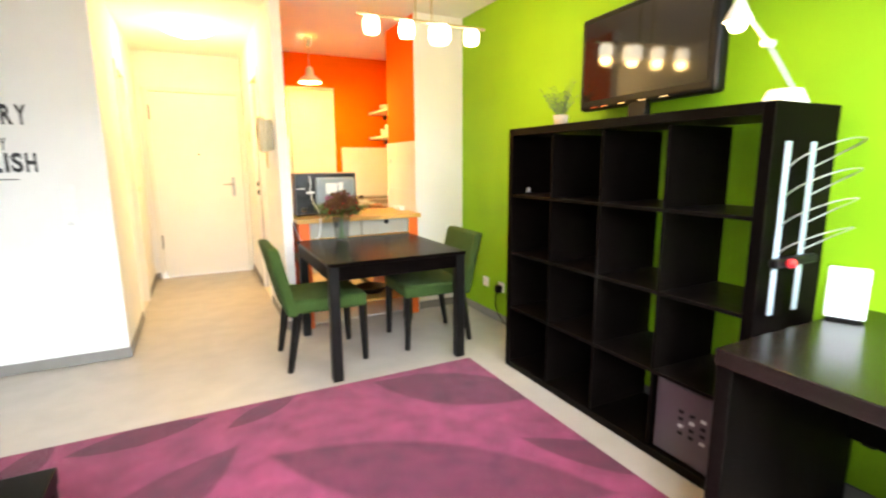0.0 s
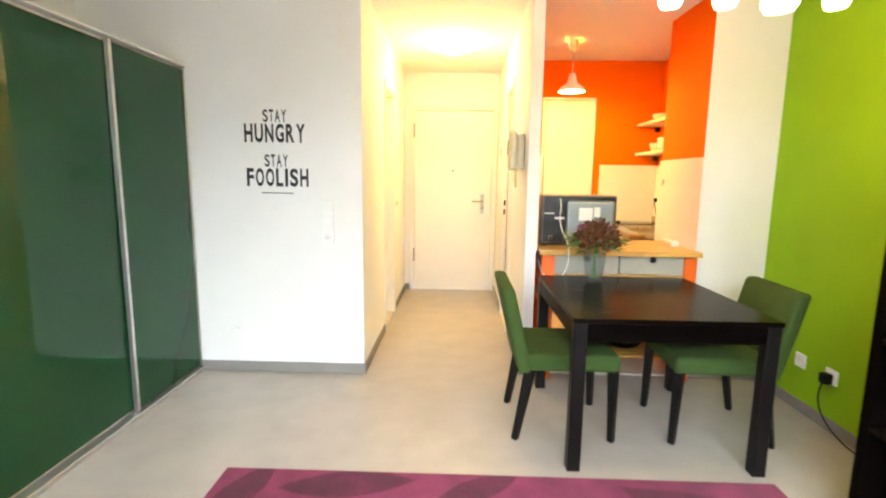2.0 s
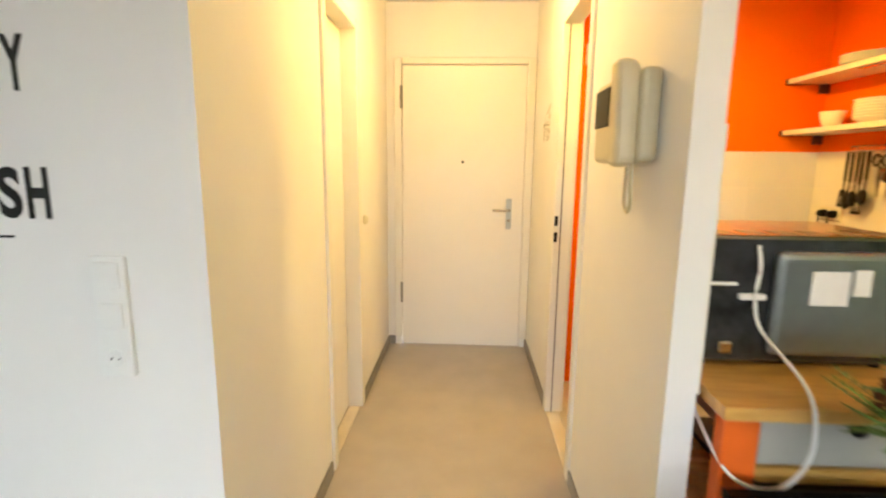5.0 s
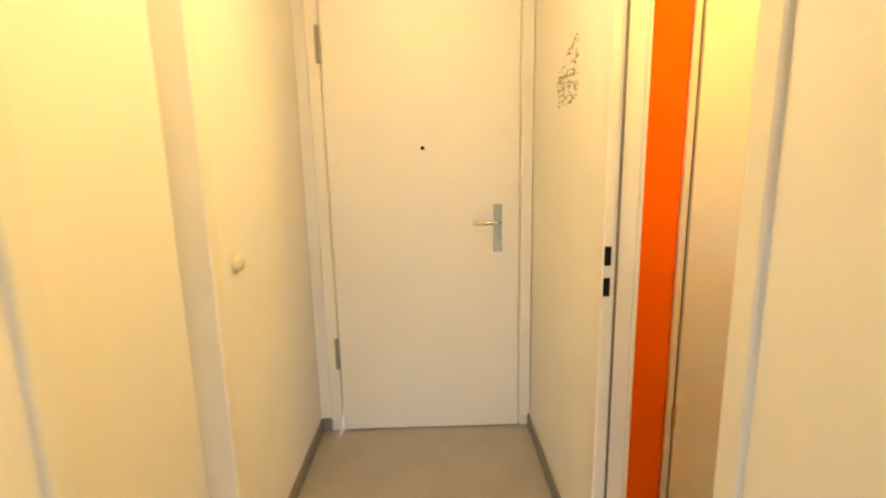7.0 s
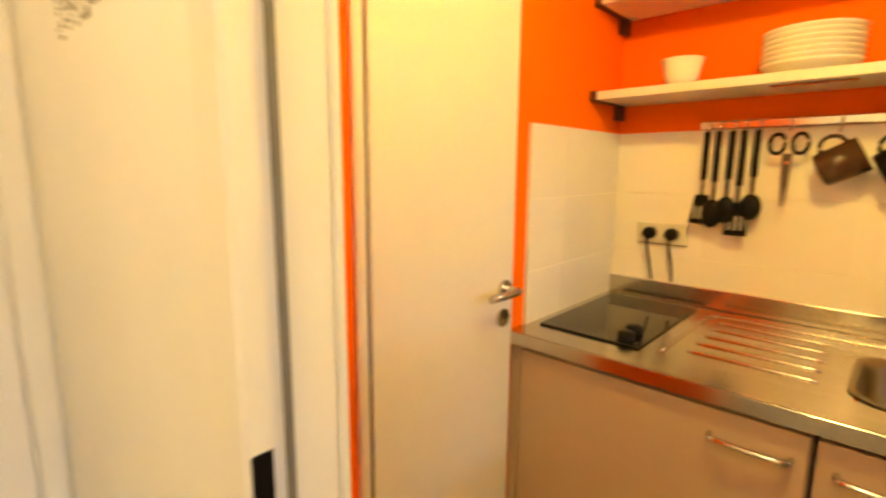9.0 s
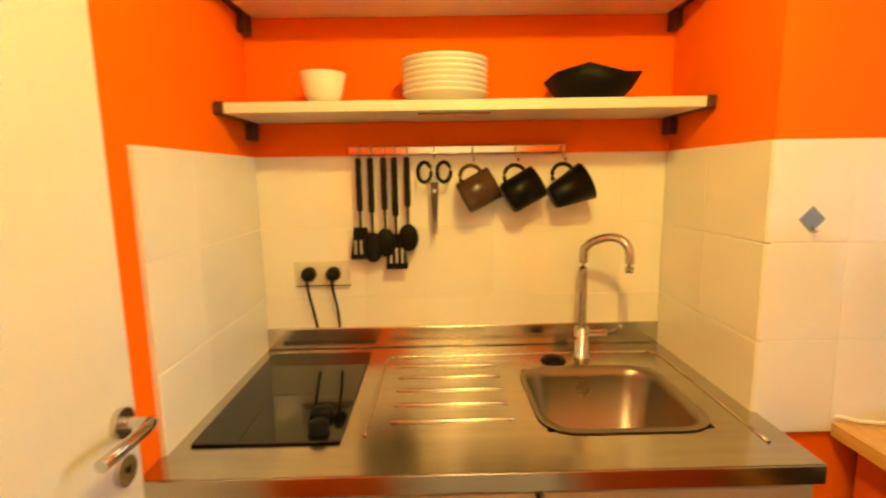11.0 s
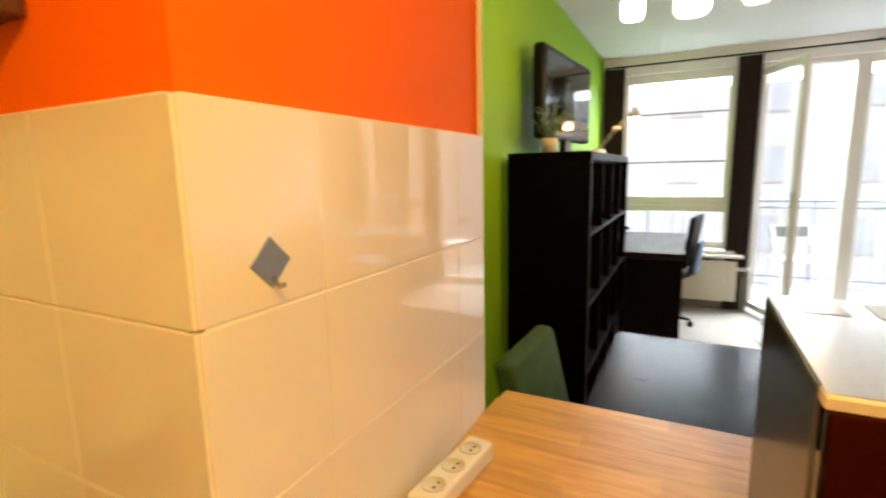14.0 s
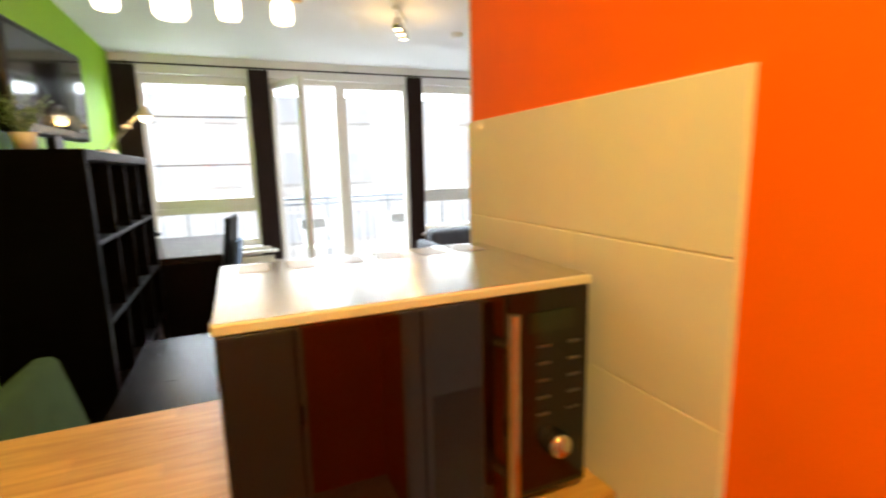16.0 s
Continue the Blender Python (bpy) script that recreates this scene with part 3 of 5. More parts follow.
def dining_table():
    ob = thing("dining_table", "black-brown square wooden dining table on the linoleum", "table", (1.13, 2.43, 0))
    w, d, h = 0.905, 0.96, 0.728
    part("tabletop", one_box(0, w, 0, d, h - 0.022, h, 0.003, 2), M_table, ob)
    for x0, x1, y0, y1 in ((0.065, w - 0.065, 0.006, 0.028), (0.065, w - 0.065, d - 0.028, d - 0.006), (0.006, 0.028, 0.065, d - 0.065), (w - 0.028, w - 0.006, 0.065, d - 0.065)):
        part("apron", one_box(x0, x1, y0, y1, h - 0.105, h - 0.024, 0.002), M_brown, ob)
    for x in (0.005, w - 0.065):
        for y in (0.005, d - 0.065):
            part("leg", one_box(x, x + 0.06, y, y + 0.06, 0, h - 0.023, 0.004), M_leg, ob)


def dining_chair():
    ob = thing("dining_chair", "dining chair in green fabric with black legs, at the table", "chair", (1.185, 2.915, 0), 0, "chairs at the table")
    bm = bmesh.new()
    box(bm, -0.215, 0.255, -0.235, 0.235, 0.375, 0.465, 0.024, 3)
    part("seat", bm, M_chair, ob)
    bm = bmesh.new()
    box(bm, -0.255, -0.185, -0.235, 0.235, 0.36, 0.80, 0.022, 3)
    for v in bm.verts:
        k = max(0, v.co.z - 0.42)
        v.co.x -= 0.24 * k + 0.14 * k * k
        v.co.x -= 0.03 * (v.co.y / 0.235) ** 2 * -1 * k
    for f in bm.faces:
        f.smooth = True
    part("backrest", bm, M_chair, ob)
    part("seam", one_box(0.2552, 0.2562, -0.21, 0.21, 0.40, 0.403), M_chair, ob)
    for y in (-0.205, 0.205):
        bm = bmesh.new()
        rod(bm, (0.225, y, 0.38), (0.235, y, 0.0), 0.030, 0.020, 4)
        part("leg", bm, M_leg, ob)
        bm = bmesh.new()
        rod(bm, (-0.19, y, 0.38), (-0.255, y, 0.0), 0.030, 0.020, 4)
        part("leg", bm, M_leg, ob)
    return ob


def cube_shelf():
    """Four by four open shelving, standing against the green wall."""
    ob = thing("shelf_unit", "black-brown four by four cube shelf, nearly empty", "shelf", (2.20, 0.685, 0))
    w, d, h, t = 1.515, 0.40, 1.49, 0.042
    for y in (0, w - t):
        part("side_panel", one_box(0, d, y, y + t, 0, h, 0.002), M_brown, ob)
    part("top_panel", one_box(0, d, t, w - t, h - t, h, 0.002), M_browny, ob)
    part("bottom_panel", one_box(0, d, t, w - t, 0.0, t, 0.002), M_browny, ob)
    cw, ch, s = (w - 2 * t) / 4, (h - 2 * t) / 4, 0.016
    for i in range(1, 4):
        part("shelf", one_box(0.003, d - 0.004, t, w - t, t + i * ch - s / 2, t + i * ch + s / 2, 0.001), M_browny, ob)
        for j in range(4):
            part("divider", one_box(0.004, d - 0.005, t + i * cw - s / 2, t + i * cw + s / 2, t + j * ch + s / 2, t + (j + 1) * ch - s / 2, 0.001), M_brown, ob)
    box_ob = thing("storage_box", "dark grey plastic storage box with punched holes in a shelf cell", "storage box", (2.225, 0.742, 0.043))
    part("body", one_box(0, 0.34, 0, 0.33, 0, 0.33, 0.008, 2), material("smoky_plastic", (0.060, 0.040, 0.046), 0.35, vary=0.2, scale=6), box_ob)
    for i in range(3):
        for j in range(4):
            part("hole", one_box(-0.0015, 0.002, 0.09 + i * 0.05, 0.112 + i * 0.05, 0.12 + j * 0.032, 0.134 + j * 0.032), M_gplastic if (i + j) % 3 == 0 else M_black, box_ob)
    ornament = thing("small_ornament", "tiny dark figurine in an upper shelf cell", "ornament", (2.28, 2.10, 1.118))
    bm = bmesh.new()
    lathe(bm, [(0, 0), (0.014, 0), (0.008, 0.012), (0.012, 0.02), (0, 0.032)])
    part("body", bm, M_gplastic, ornament)


def rug():
    bm = one_box(-0.41, 2.03, 0.62, 2.375, 0.001, 0.014, 0.005, 2)
    solid("rug", bm, M_rug, "deep pink pile rug with darker leaf-shaped blades", "rug")


def television():
    ob = thing("television", "flat black television with glossy frame on the shelf unit", "television", (2.48, 1.49, 1.49), -5)
    part("foot", lathe(bmesh.new(), [(0, 0), (0.14, 0), (0.14, 0.008), (0.06, 0.022), (0, 0.024)], seg=32), M_black, ob)
    part("neck", one_box(-0.02, 0.02, -0.06, 0.06, 0.02, 0.10, 0.006), M_black, ob)
    part("body", one_box(-0.025, 0.045, -0.44, 0.44, 0.085, 0.575, 0.022, 3), M_black, ob)
    part("screen", one_box(-0.027, -0.0255, -0.40, 0.40, 0.135, 0.54), M_screen, ob)
    for y in (-0.2, -0.07, 0.07, 0.2, 0.28):
        part("button", one_box(-0.0275, -0.0252, y, y + 0.05, 0.095, 0.101), M_chrome, ob)


def desk():
    ob = thing("desk", "black-brown desk along the green wall", "desk", (1.795, YN + 0.16, 0))
    l = 0.553 - (YN + 0.16)
    part("desktop", one_box(0, 0.825, 0, l, 0.715, 0.765, 0.003, 2), M_desk, ob)
    for y in (0.0, l - 0.05):
        part("end_panel", one_box(0.01, 0.79, y + 0.001, y + 0.049, 0, 0.714, 0.003), M_browny, ob)
    part("back_panel", one_box(0.74, 0.755, 0.05, l - 0.05, 0.30, 0.714, 0.002), M_browny, ob)


def coffee_table():
    ob = thing("coffee_table", "low black-brown coffee table standing on the rug", "table", (-0.86, 0.56, 0.0))
    part("tabletop", one_box(0, 0.92, 0, 0.84, 0.37, 0.42, 0.003, 2), M_browny, ob)
    for x in (0.004, 0.866):
        for y in (0.004, 0.786):
            part("leg", one_box(x, x + 0.05, y, y + 0.05, 0.014 if x > 0.4 else 0.001, 0.369, 0.003), M_browny, ob)
    part("lower_shelf", one_box(0.055, 0.865, 0.055, 0.785, 0.10, 0.12, 0.002), M_browny, ob)


def sofa():
    ob = thing("sofa", "dark grey fabric corner sofa below the window", "sofa", (-1.74, YN + 0.18, 0))
    # lighter fabric colour here stands for daylight on the seat top
    part("seat", one_box(0.02, 1.50, 0.20, 0.92, 0.12, 0.42, 0.05, 3), M_sofalt, ob, "grey seat, coloured lighter for the window light on it")
    part("backrest", one_box(0.02, 1.38, 0.0, 0.22, 0.12, 0.66, 0.05, 3), M_sofa, ob)
    part("side_rest", one_box(1.385, 1.50, 0.0, 0.9, 0.10, 0.55, 0.04, 3), M_sofa, ob)
    bm = one_box(0.02, 0.42, 0.24, 0.86, 0.40, 0.84, 0.09, 4)
    part("back_cushion", bm, M_sofalt, ob, "lighter grey back cushion")
    for x in (0.06, 1.44):
        for y in (0.06, 0.84):
            part("foot", rod(bmesh.new(), (x, y, 0), (x, y, 0.12), 0.02), M_leg, ob)


def cushion(at, rz, tilt, mat, label):
    bm = one_box(-0.21, 0.21, -0.06, 0.06, 0, 0.34)
    bmesh.ops.subdivide_edges(bm, edges=bm.edges[:], cuts=5, use_grid_fill=True)
    for v in bm.verts:
        fx, fz = 1 - (abs(v.co.x) / 0.21) ** 2.4, 1 - (abs(v.co.z - 0.17) / 0.17) ** 2.4
        v.co.y *= 0.15 + 1.25 * max(0, fx) ** 0.5 * max(0, fz) ** 0.5
    for f in bm.faces:
        f.smooth = True
    ob = solid("cushion", bm, mat, label, "cushion", at)
    ob.matrix_world = pose(*at, tilt, 0, rz)


def curtain(x0, x1, y, label):
    bm = bmesh.new()
    n = 26
    ring = []
    for k, z in enumerate((0.02, 0.6, 1.3, 2.0, 2.39)):
        front, backr = [], []
        for i in range(n + 1):
            u = i / n
            x = x0 + (x1 - x0) * u
            yy = y + 0.028 * math.sin(u * 5 * 2 * math.pi + 0.4 * k) * (0.7 + 0.08 * k)
            front.append(bm.verts.new((x, yy, z))); backr.append(bm.verts.new((x, yy - 0.006, z)))
        ring.append(front + backr[::-1])
    m = len(ring[0])
    for a, b in zip(ring, ring[1:]):
        for i in range(m):
            bm.faces.new((a[i], a[(i + 1) % m], b[(i + 1) % m], b[i])).smooth = True
    for r, s in ((ring[0], 1), (ring[-1], -1)):
        for i in range(n):
            bm.faces.new((r[i], r[i + 1], r[m - 2 - i], r[m - 1 - i]))
    ob = thing("curtain", label, "curtain", (0, 0, 0), 0, "curtains at the windows")
    part("cloth", bm, M_curtain, ob)
    for i in range(4):
        x = x0 + (x1 - x0) * (i + 0.5) / 4
        part("ring", tube(bmesh.new(), arc((x, y, 2.395), 0.017, 0, 350, 12, "yz"), 0.0025, 5), M_black, ob)


def radiator():
    ob = thing("radiator", "cream panel radiator below the window", "radiator", (1.34, YN + 0.03, 0.10))
    part("panel", one_box(0, 1.0, 0, 0.06, 0, 0.40, 0.008, 2), M_plastic, ob)
    for i in range(14):
        part("rib", one_box(0.04 + i * 0.068, 0.062 + i * 0.068, 0.0605, 0.066, 0.03, 0.37, 0.002), M_plastic, ob)
    part("valve", rod(bmesh.new(), (-0.10, 0.03, 0.32), (0.0, 0.03, 0.32), 0.02), M_wplastic, ob)
    part("pipe", tube(bmesh.new(), [(-0.04, 0.03, 0.32), (-0.05, 0.03, 0.2), (-0.05, 0.03, -0.098)], 0.009), M_plastic, ob)
    for x in (0.1, 0.9):
        part("bracket", one_box(x, x + 0.03, -0.028, 0.001, 0.05, 0.35), M_plastic, ob)
    solid("window_ledge", one_box(1.30, 2.63, YN + 0.001, YN + 0.19, 0.54, 0.565, 0.004), M_winframe, "cream ledge above the radiator", "ledge")


def office_chair():
    ob = thing("office_chair", "black swivel chair with a blue garment, at the desk", "chair", (1.99, -0.20, 0), 80)
    for i in range(5):
        a = math.radians(72 * i + 20)
        part("spoke", rod(bmesh.new(), (0, 0, 0.09), (0.27 * math.cos(a), 0.27 * math.sin(a), 0.065), 0.02, 0.013, 8), M_black, ob)
        part("castor", rod(bmesh.new(), (0.27 * math.cos(a) - 0.012, 0.27 * math.sin(a), 0.027), (0.27 * math.cos(a) + 0.012, 0.27 * math.sin(a), 0.027), 0.027, seg=14), M_black, ob)
    part("column", rod(bmesh.new(), (0, 0, 0.06), (0, 0, 0.44), 0.025), M_black, ob)
    part("seat", one_box(-0.22, 0.22, -0.22, 0.22, 0.43, 0.50, 0.03, 3), M_black, ob)
    bm = one_box(-0.20, 0.20, 0.20, 0.25, 0.55, 1.00, 0.024, 3)
    for v in bm.verts:
        v.co.y += 0.12 * (v.co.z - 0.55)
    part("backrest", bm, M_black, ob)
    part("back_bar", tube(bmesh.new(), [(0, 0.1, 0.43), (0, 0.24, 0.46), (0, 0.265, 0.62)], 0.014), M_black, ob)
    g = one_box(-0.16, 0.16, 0.275, 0.31, 0.50, 0.78, 0.012, 2)
    for v in g.verts:
        v.co.y += 0.12 * (v.co.z - 0.55) + 0.006 * math.sin(v.co.x * 50)
    part("garment", g, M_dblue, ob, "blue garment hung over the back")


wardrobe()
dining_table()
ch = dining_chair()
copy_thing(ch, pose(1.97, 2.91, 0, 0, 0, 178))
cube_shelf()
rug()
television()
desk()
coffee_table()
sofa()
cushion((-1.47, YN + 0.62, 0.425), 10, 40, M_lime, "lime green cotton cushion on the sofa")
cushion((-1.19, YN + 0.60, 0.425), -5, 40, M_blue, "teal cotton cushion on the sofa")
curtain(2.42, 2.62, YN + 0.07, "dark brown curtain hanging beside the green wall")
curtain(1.26, 1.45, YN + 0.07, "dark brown curtain hanging beside the balcony door")
curtain(-0.40, -0.22, YN + 0.07, "dark brown curtain between balcony door and window")
curtain(-1.64, -1.35, YN + 0.07, "dark brown curtain hanging in the room corner")
rodt = thing("curtain_rod", "thin black curtain rod under the ceiling", "curtain rod", (0, YN + 0.07, 2.405))
part("bar", rod(bmesh.new(), (XW + 0.03, 0, 0), (XG - 0.02, 0, 0), 0.008, seg=10), M_black, rodt)
for x in (-1.6, 0.45, 2.5):
    part("bracket", one_box(x - 0.008, x + 0.008, -0.069, 0.006, 0.004, 0.02), M_black, rodt)
radiator()
office_chair()

# ---------------------------------------------------------------- trolley between kitchen and room
TX0, TX1, TY0, TY1, TT = 1.150, 2.178, 3.445, 4.06, 0.878


def trolley():
    ob = thing("kitchen_trolley", "beech-topped kitchen trolley with orange legs and white drawers", "trolley", (0, 0, 0))
    top = part("worktop", one_box(TX0 + 0.002, TX1 - 0.002, TY0 + 0.002, TY1 - 0.002, TT - 0.033, TT - 0.004, 0.002), M_stave, ob, "oiled beech stave worktop")
    rnd = random.Random(4)
    y, row = TY0, 0
    n = 14
    sw = (TY1 - TY0) / n
    for row in range(n):
        x = TX0 - rnd.uniform(0, 0.3)
        while x < TX1:
            x1 = x + rnd.choice((0.28, 0.36, 0.45))
            a, b = max(x, TX0), min(x1, TX1)
            if b - a > 0.015:
                part("stave", one_box(a + 0.0001, b - 0.0001, y + 0.0001, y + sw - 0.0001, TT - 0.03, TT, 0.0003), M_stave, top)
            x = x1
        y += sw
    for x in (TX0 + 0.02, TX1 - 0.10):
        for yy in (TY0 + 0.03, TY1 - 0.09):
            part("leg", one_box(x, x + 0.08, yy, yy + 0.045, 0.004 if yy > 3.6 else 0.001, TT - 0.034, 0.004), M_oleg, ob, "orange painted leg")
        part("side_rail", one_box(x + 0.02, x + 0.06, TY0 + 0.075, TY1 - 0.09, 0.12, 0.16, 0.003), M_oleg, ob)
        part("side_rail", one_box(x + 0.02, x + 0.06, TY0 + 0.075, TY1 - 0.09, 0.48, 0.52, 0.003), M_oleg, ob)
    xa, xb = TX0 + 0.101, TX1 - 0.101
    mid = (xa + xb) / 2
    for a, b in ((xa, mid - 0.004), (mid + 0.004, xb)):
        d = part("drawer", one_box(a, b, TY0 + 0.035, TY1 - 0.05, TT - 0.155, TT - 0.036, 0.004), M_drawer, ob, "white drawer")
        c = (a + b) / 2
        bm = lathe(bmesh.new(), [(0, 0), (0.016, 0), (0.020, 0.012), (0.014, 0.020), (0, 0.022)], m=Matrix.Translation((c, TY0 + 0.035, TT - 0.055)) @ Matrix.Rotation(radians(90), 4, "X"), seg=16)
        part("knob", bm, M_black, d, "round black knob")
    part("drawer_rail", one_box(xa, xb, TY0 + 0.03, TY0 + 0.06, TT - 0.195, TT - 0.160, 0.003), M_stave, ob, "beech rail")
    for z in (0.16, 0.52):
        for i in range(9):
            yy = TY0 + 0.035 + i * 0.062
            part("shelf_slat", one_box(TX0 + 0.03, TX1 - 0.03, yy, yy + 0.046, z + 0.001, z + 0.018, 0.002), M_stave, ob, "beech slat")


M_panel = material("black_panel_plastic", (0.006, 0.005, 0.005), 0.12, spec=0.4, vary=0.2, scale=6)
M_trim = material("pale_satin_steel", (0.74, 0.70, 0.62), 0.55, 0.35, vary=0.05, scale=8)
M_mwdark = material("dark_back_plate", (0.035, 0.037, 0.04), 0.22, 0.6, vary=0.4, scale=18, second=(0.09, 0.10, 0.11))


def microwave():
    x0, x1, y0, y1, z0, z1 = 1.184, 1.688, 3.660, 4.030, TT + 0.012, 1.222
    ob = thing("microwave_oven", "black and steel microwave oven on the trolley", "microwave", (x0, y0, z0))
    w, d, h = x1 - x0, y1 - y0, z1 - z0
    part("body", one_box(0, w, 0.012, d - 0.022, 0, h - 0.0025, 0.006, 2), M_mwside, ob, "dark steel case")
    part("top_cover", one_box(0.002, w - 0.002, 0.014, d - 0.004, h - 0.002, h, 0.0008), M_lid, ob, "brushed steel lid")
    for i in range(6):
        part("vent_slot", one_box(0.035 + i * 0.078, 0.085 + i * 0.078, 0.03, 0.105, h + 0.0002, h + 0.0008), M_basin, ob)
    part("door", one_box(0.142, w - 0.002, d - 0.021, d, 0.004, h - 0.014, 0.004, 2), M_mwglass, ob, "black mirror glass door")
    part("front_trim", one_box(0.0, w, d - 0.022, d + 0.002, h - 0.0135, h - 0.0005, 0.002), M_trim, ob, "pale satin steel edge")
    panel = part("control_panel", one_box(0.002, 0.140, d - 0.021, d - 0.001, 0.004, h - 0.014, 0.004, 2), M_panel, ob, "black control panel")
    part("display", one_box(0.03, 0.105, d - 0.0008, d + 0.0006, h - 0.075, h - 0.045), material("display_window", (0.008, 0.018, 0.009), 0.15), panel)
    for i in range(5):
        part("key", one_box(0.018, 0.040, d - 0.0008, d + 0.0008, 0.13 + i * 0.026, 0.134 + i * 0.026), M_mwside, panel)
        part("key", one_box(0.070, 0.092, d - 0.0008, d + 0.0008, 0.13 + i * 0.026, 0.134 + i * 0.026), M_mwside, panel)
    bm = lathe(bmesh.new(), [(0, 0), (0.020, 0), (0.018, 0.018), (0.015, 0.021), (0, 0.021)], m=Matrix.Translation((0.060, d - 0.001, 0.082)) @ Matrix.Rotation(radians(-90), 4, "X"))
    part("dial", bm, M_chrome, panel, "chrome dial")
    bm = bmesh.new()
    rod(bm, (0.152, d + 0.034, 0.02), (0.152, d + 0.034, h - 0.03), 0.0085, seg=14)
    rod(bm, (0.160, d - 0.002, 0.07), (0.152, d + 0.034, 0.07), 0.007); rod(bm, (0.160, d - 0.002, h - 0.075), (0.152, d + 0.034, h - 0.075), 0.007)
    part("handle", bm, M_chrome, ob, "vertical steel bar handle")
    back = part("back_plate", one_box(0.015, w - 0.01, 0.0105, 0.0135, 0.008, h - 0.01, 0.001), M_mwdark, ob)
    bm = one_box(0.165, w - 0.02, -0.022, 0.0107, 0.03, h - 0.035, 0.018, 3)
    part("back_bulge", bm, M_mwback, ob, "pressed grey metal back cover")
    part("sticker", one_box(0.245, 0.335, -0.0235, -0.0222, 0.165, 0.25), M_paper, ob, "white type label")
    part("sticker", one_box(0.345, 0.385, -0.0236, -0.0222, 0.19, 0.255), M_paper, ob)
    part("cable_clip", one_box(0.09, 0.155, -0.006, 0.010, 0.17, 0.185, 0.003), M_wplastic, ob)
    part("clamp", one_box(0.02, 0.085, 0.004, 0.0104, 0.205, 0.213, 0.001), M_wplastic, ob)
    part("terminal", one_box(0.05, 0.085, -0.008, 0.0104, 0.03, 0.06, 0.004), M_chrome, ob)
    for x, y in ((0.03, 0.04), (w - 0.03, 0.04), (0.03, d - 0.06), (w - 0.03, d - 0.06)):
        part("foot", rod(bmesh.new(), (x, y, -0.012), (x, y, 0.001), 0.014), M_black, ob)
    pts = [(0.12, -0.006, 0.31), (0.125, -0.014, 0.25), (0.122, -0.012, 0.178), (0.135, -0.03, 0.10), (0.14, -0.20, 0.03), (0.138, -0.245, -0.06), (0.12, -0.245, -0.14), (0.07, -0.235, -0.19), (0.0, -0.20, -0.18), (-0.02, -0.10, -0.12), (-0.018, 0.02, -0.05)]
    part("power_cord", tube(bmesh.new(), smooth(pts), 0.0045), M_wplastic, ob, "white power cord")


def smooth(pts, n=6):
    """Catmull-Rom through points."""
    pts = [Vector(p) for p in pts]
    out = []
    for i in range(len(pts) - 1):
        a, b, c, d = pts[max(i - 1, 0)], pts[i], pts[i + 1], pts[min(i + 2, len(pts) - 1)]
        for k in range(n):
            t = k / n
            out.append(0.5 * ((2 * b) + (c - a) * t + (2 * a - 5 * b + 4 * c - d) * t * t + (3 * b - a - 3 * c + d) * t ** 3))
    out.append(pts[-1])
    return out


def power_strip():
    ob = thing("power_strip", "white three-way socket strip lying on the worktop", "power strip", (2.13, 3.825, TT), 84)
    part("body", one_box(-0.10, 0.10, -0.026, 0.026, 0, 0.036, 0.006, 2), M_wplastic, ob)
    for x in (-0.06, 0.0, 0.06):
        bm = lathe(bmesh.new(), [(0.021, 0.0355), (0.021, 0.0375), (0.018, 0.0375), (0.0175, 0.0362), (0, 0.0362)], at=(x, 0, 0), seg=20)
        s = part("socket", bm, M_plastic, ob)
        for k in (-0.007, 0.007):
            part("pin_hole", rod(bmesh.new(), (x + k, 0.004, 0.0362), (x + k, 0.004, 0.0368), 0.0025), M_black, s)
    part("switch_mark", one_box(-0.035, 0.0, -0.0275, -0.0258, 0.012, 0.024), M_gplastic, ob)
    part("cord", tube(bmesh.new(), smooth([(0.10, 0, 0.012), (0.14, -0.005, 0.010), (0.19, -0.012, 0.009), (0.235, -0.03, 0.006), (0.262, -0.045, -0.06), (0.265, -0.05, -0.3)]), 0.004), M_wplastic, ob)


trolley()
microwave()
power_strip()


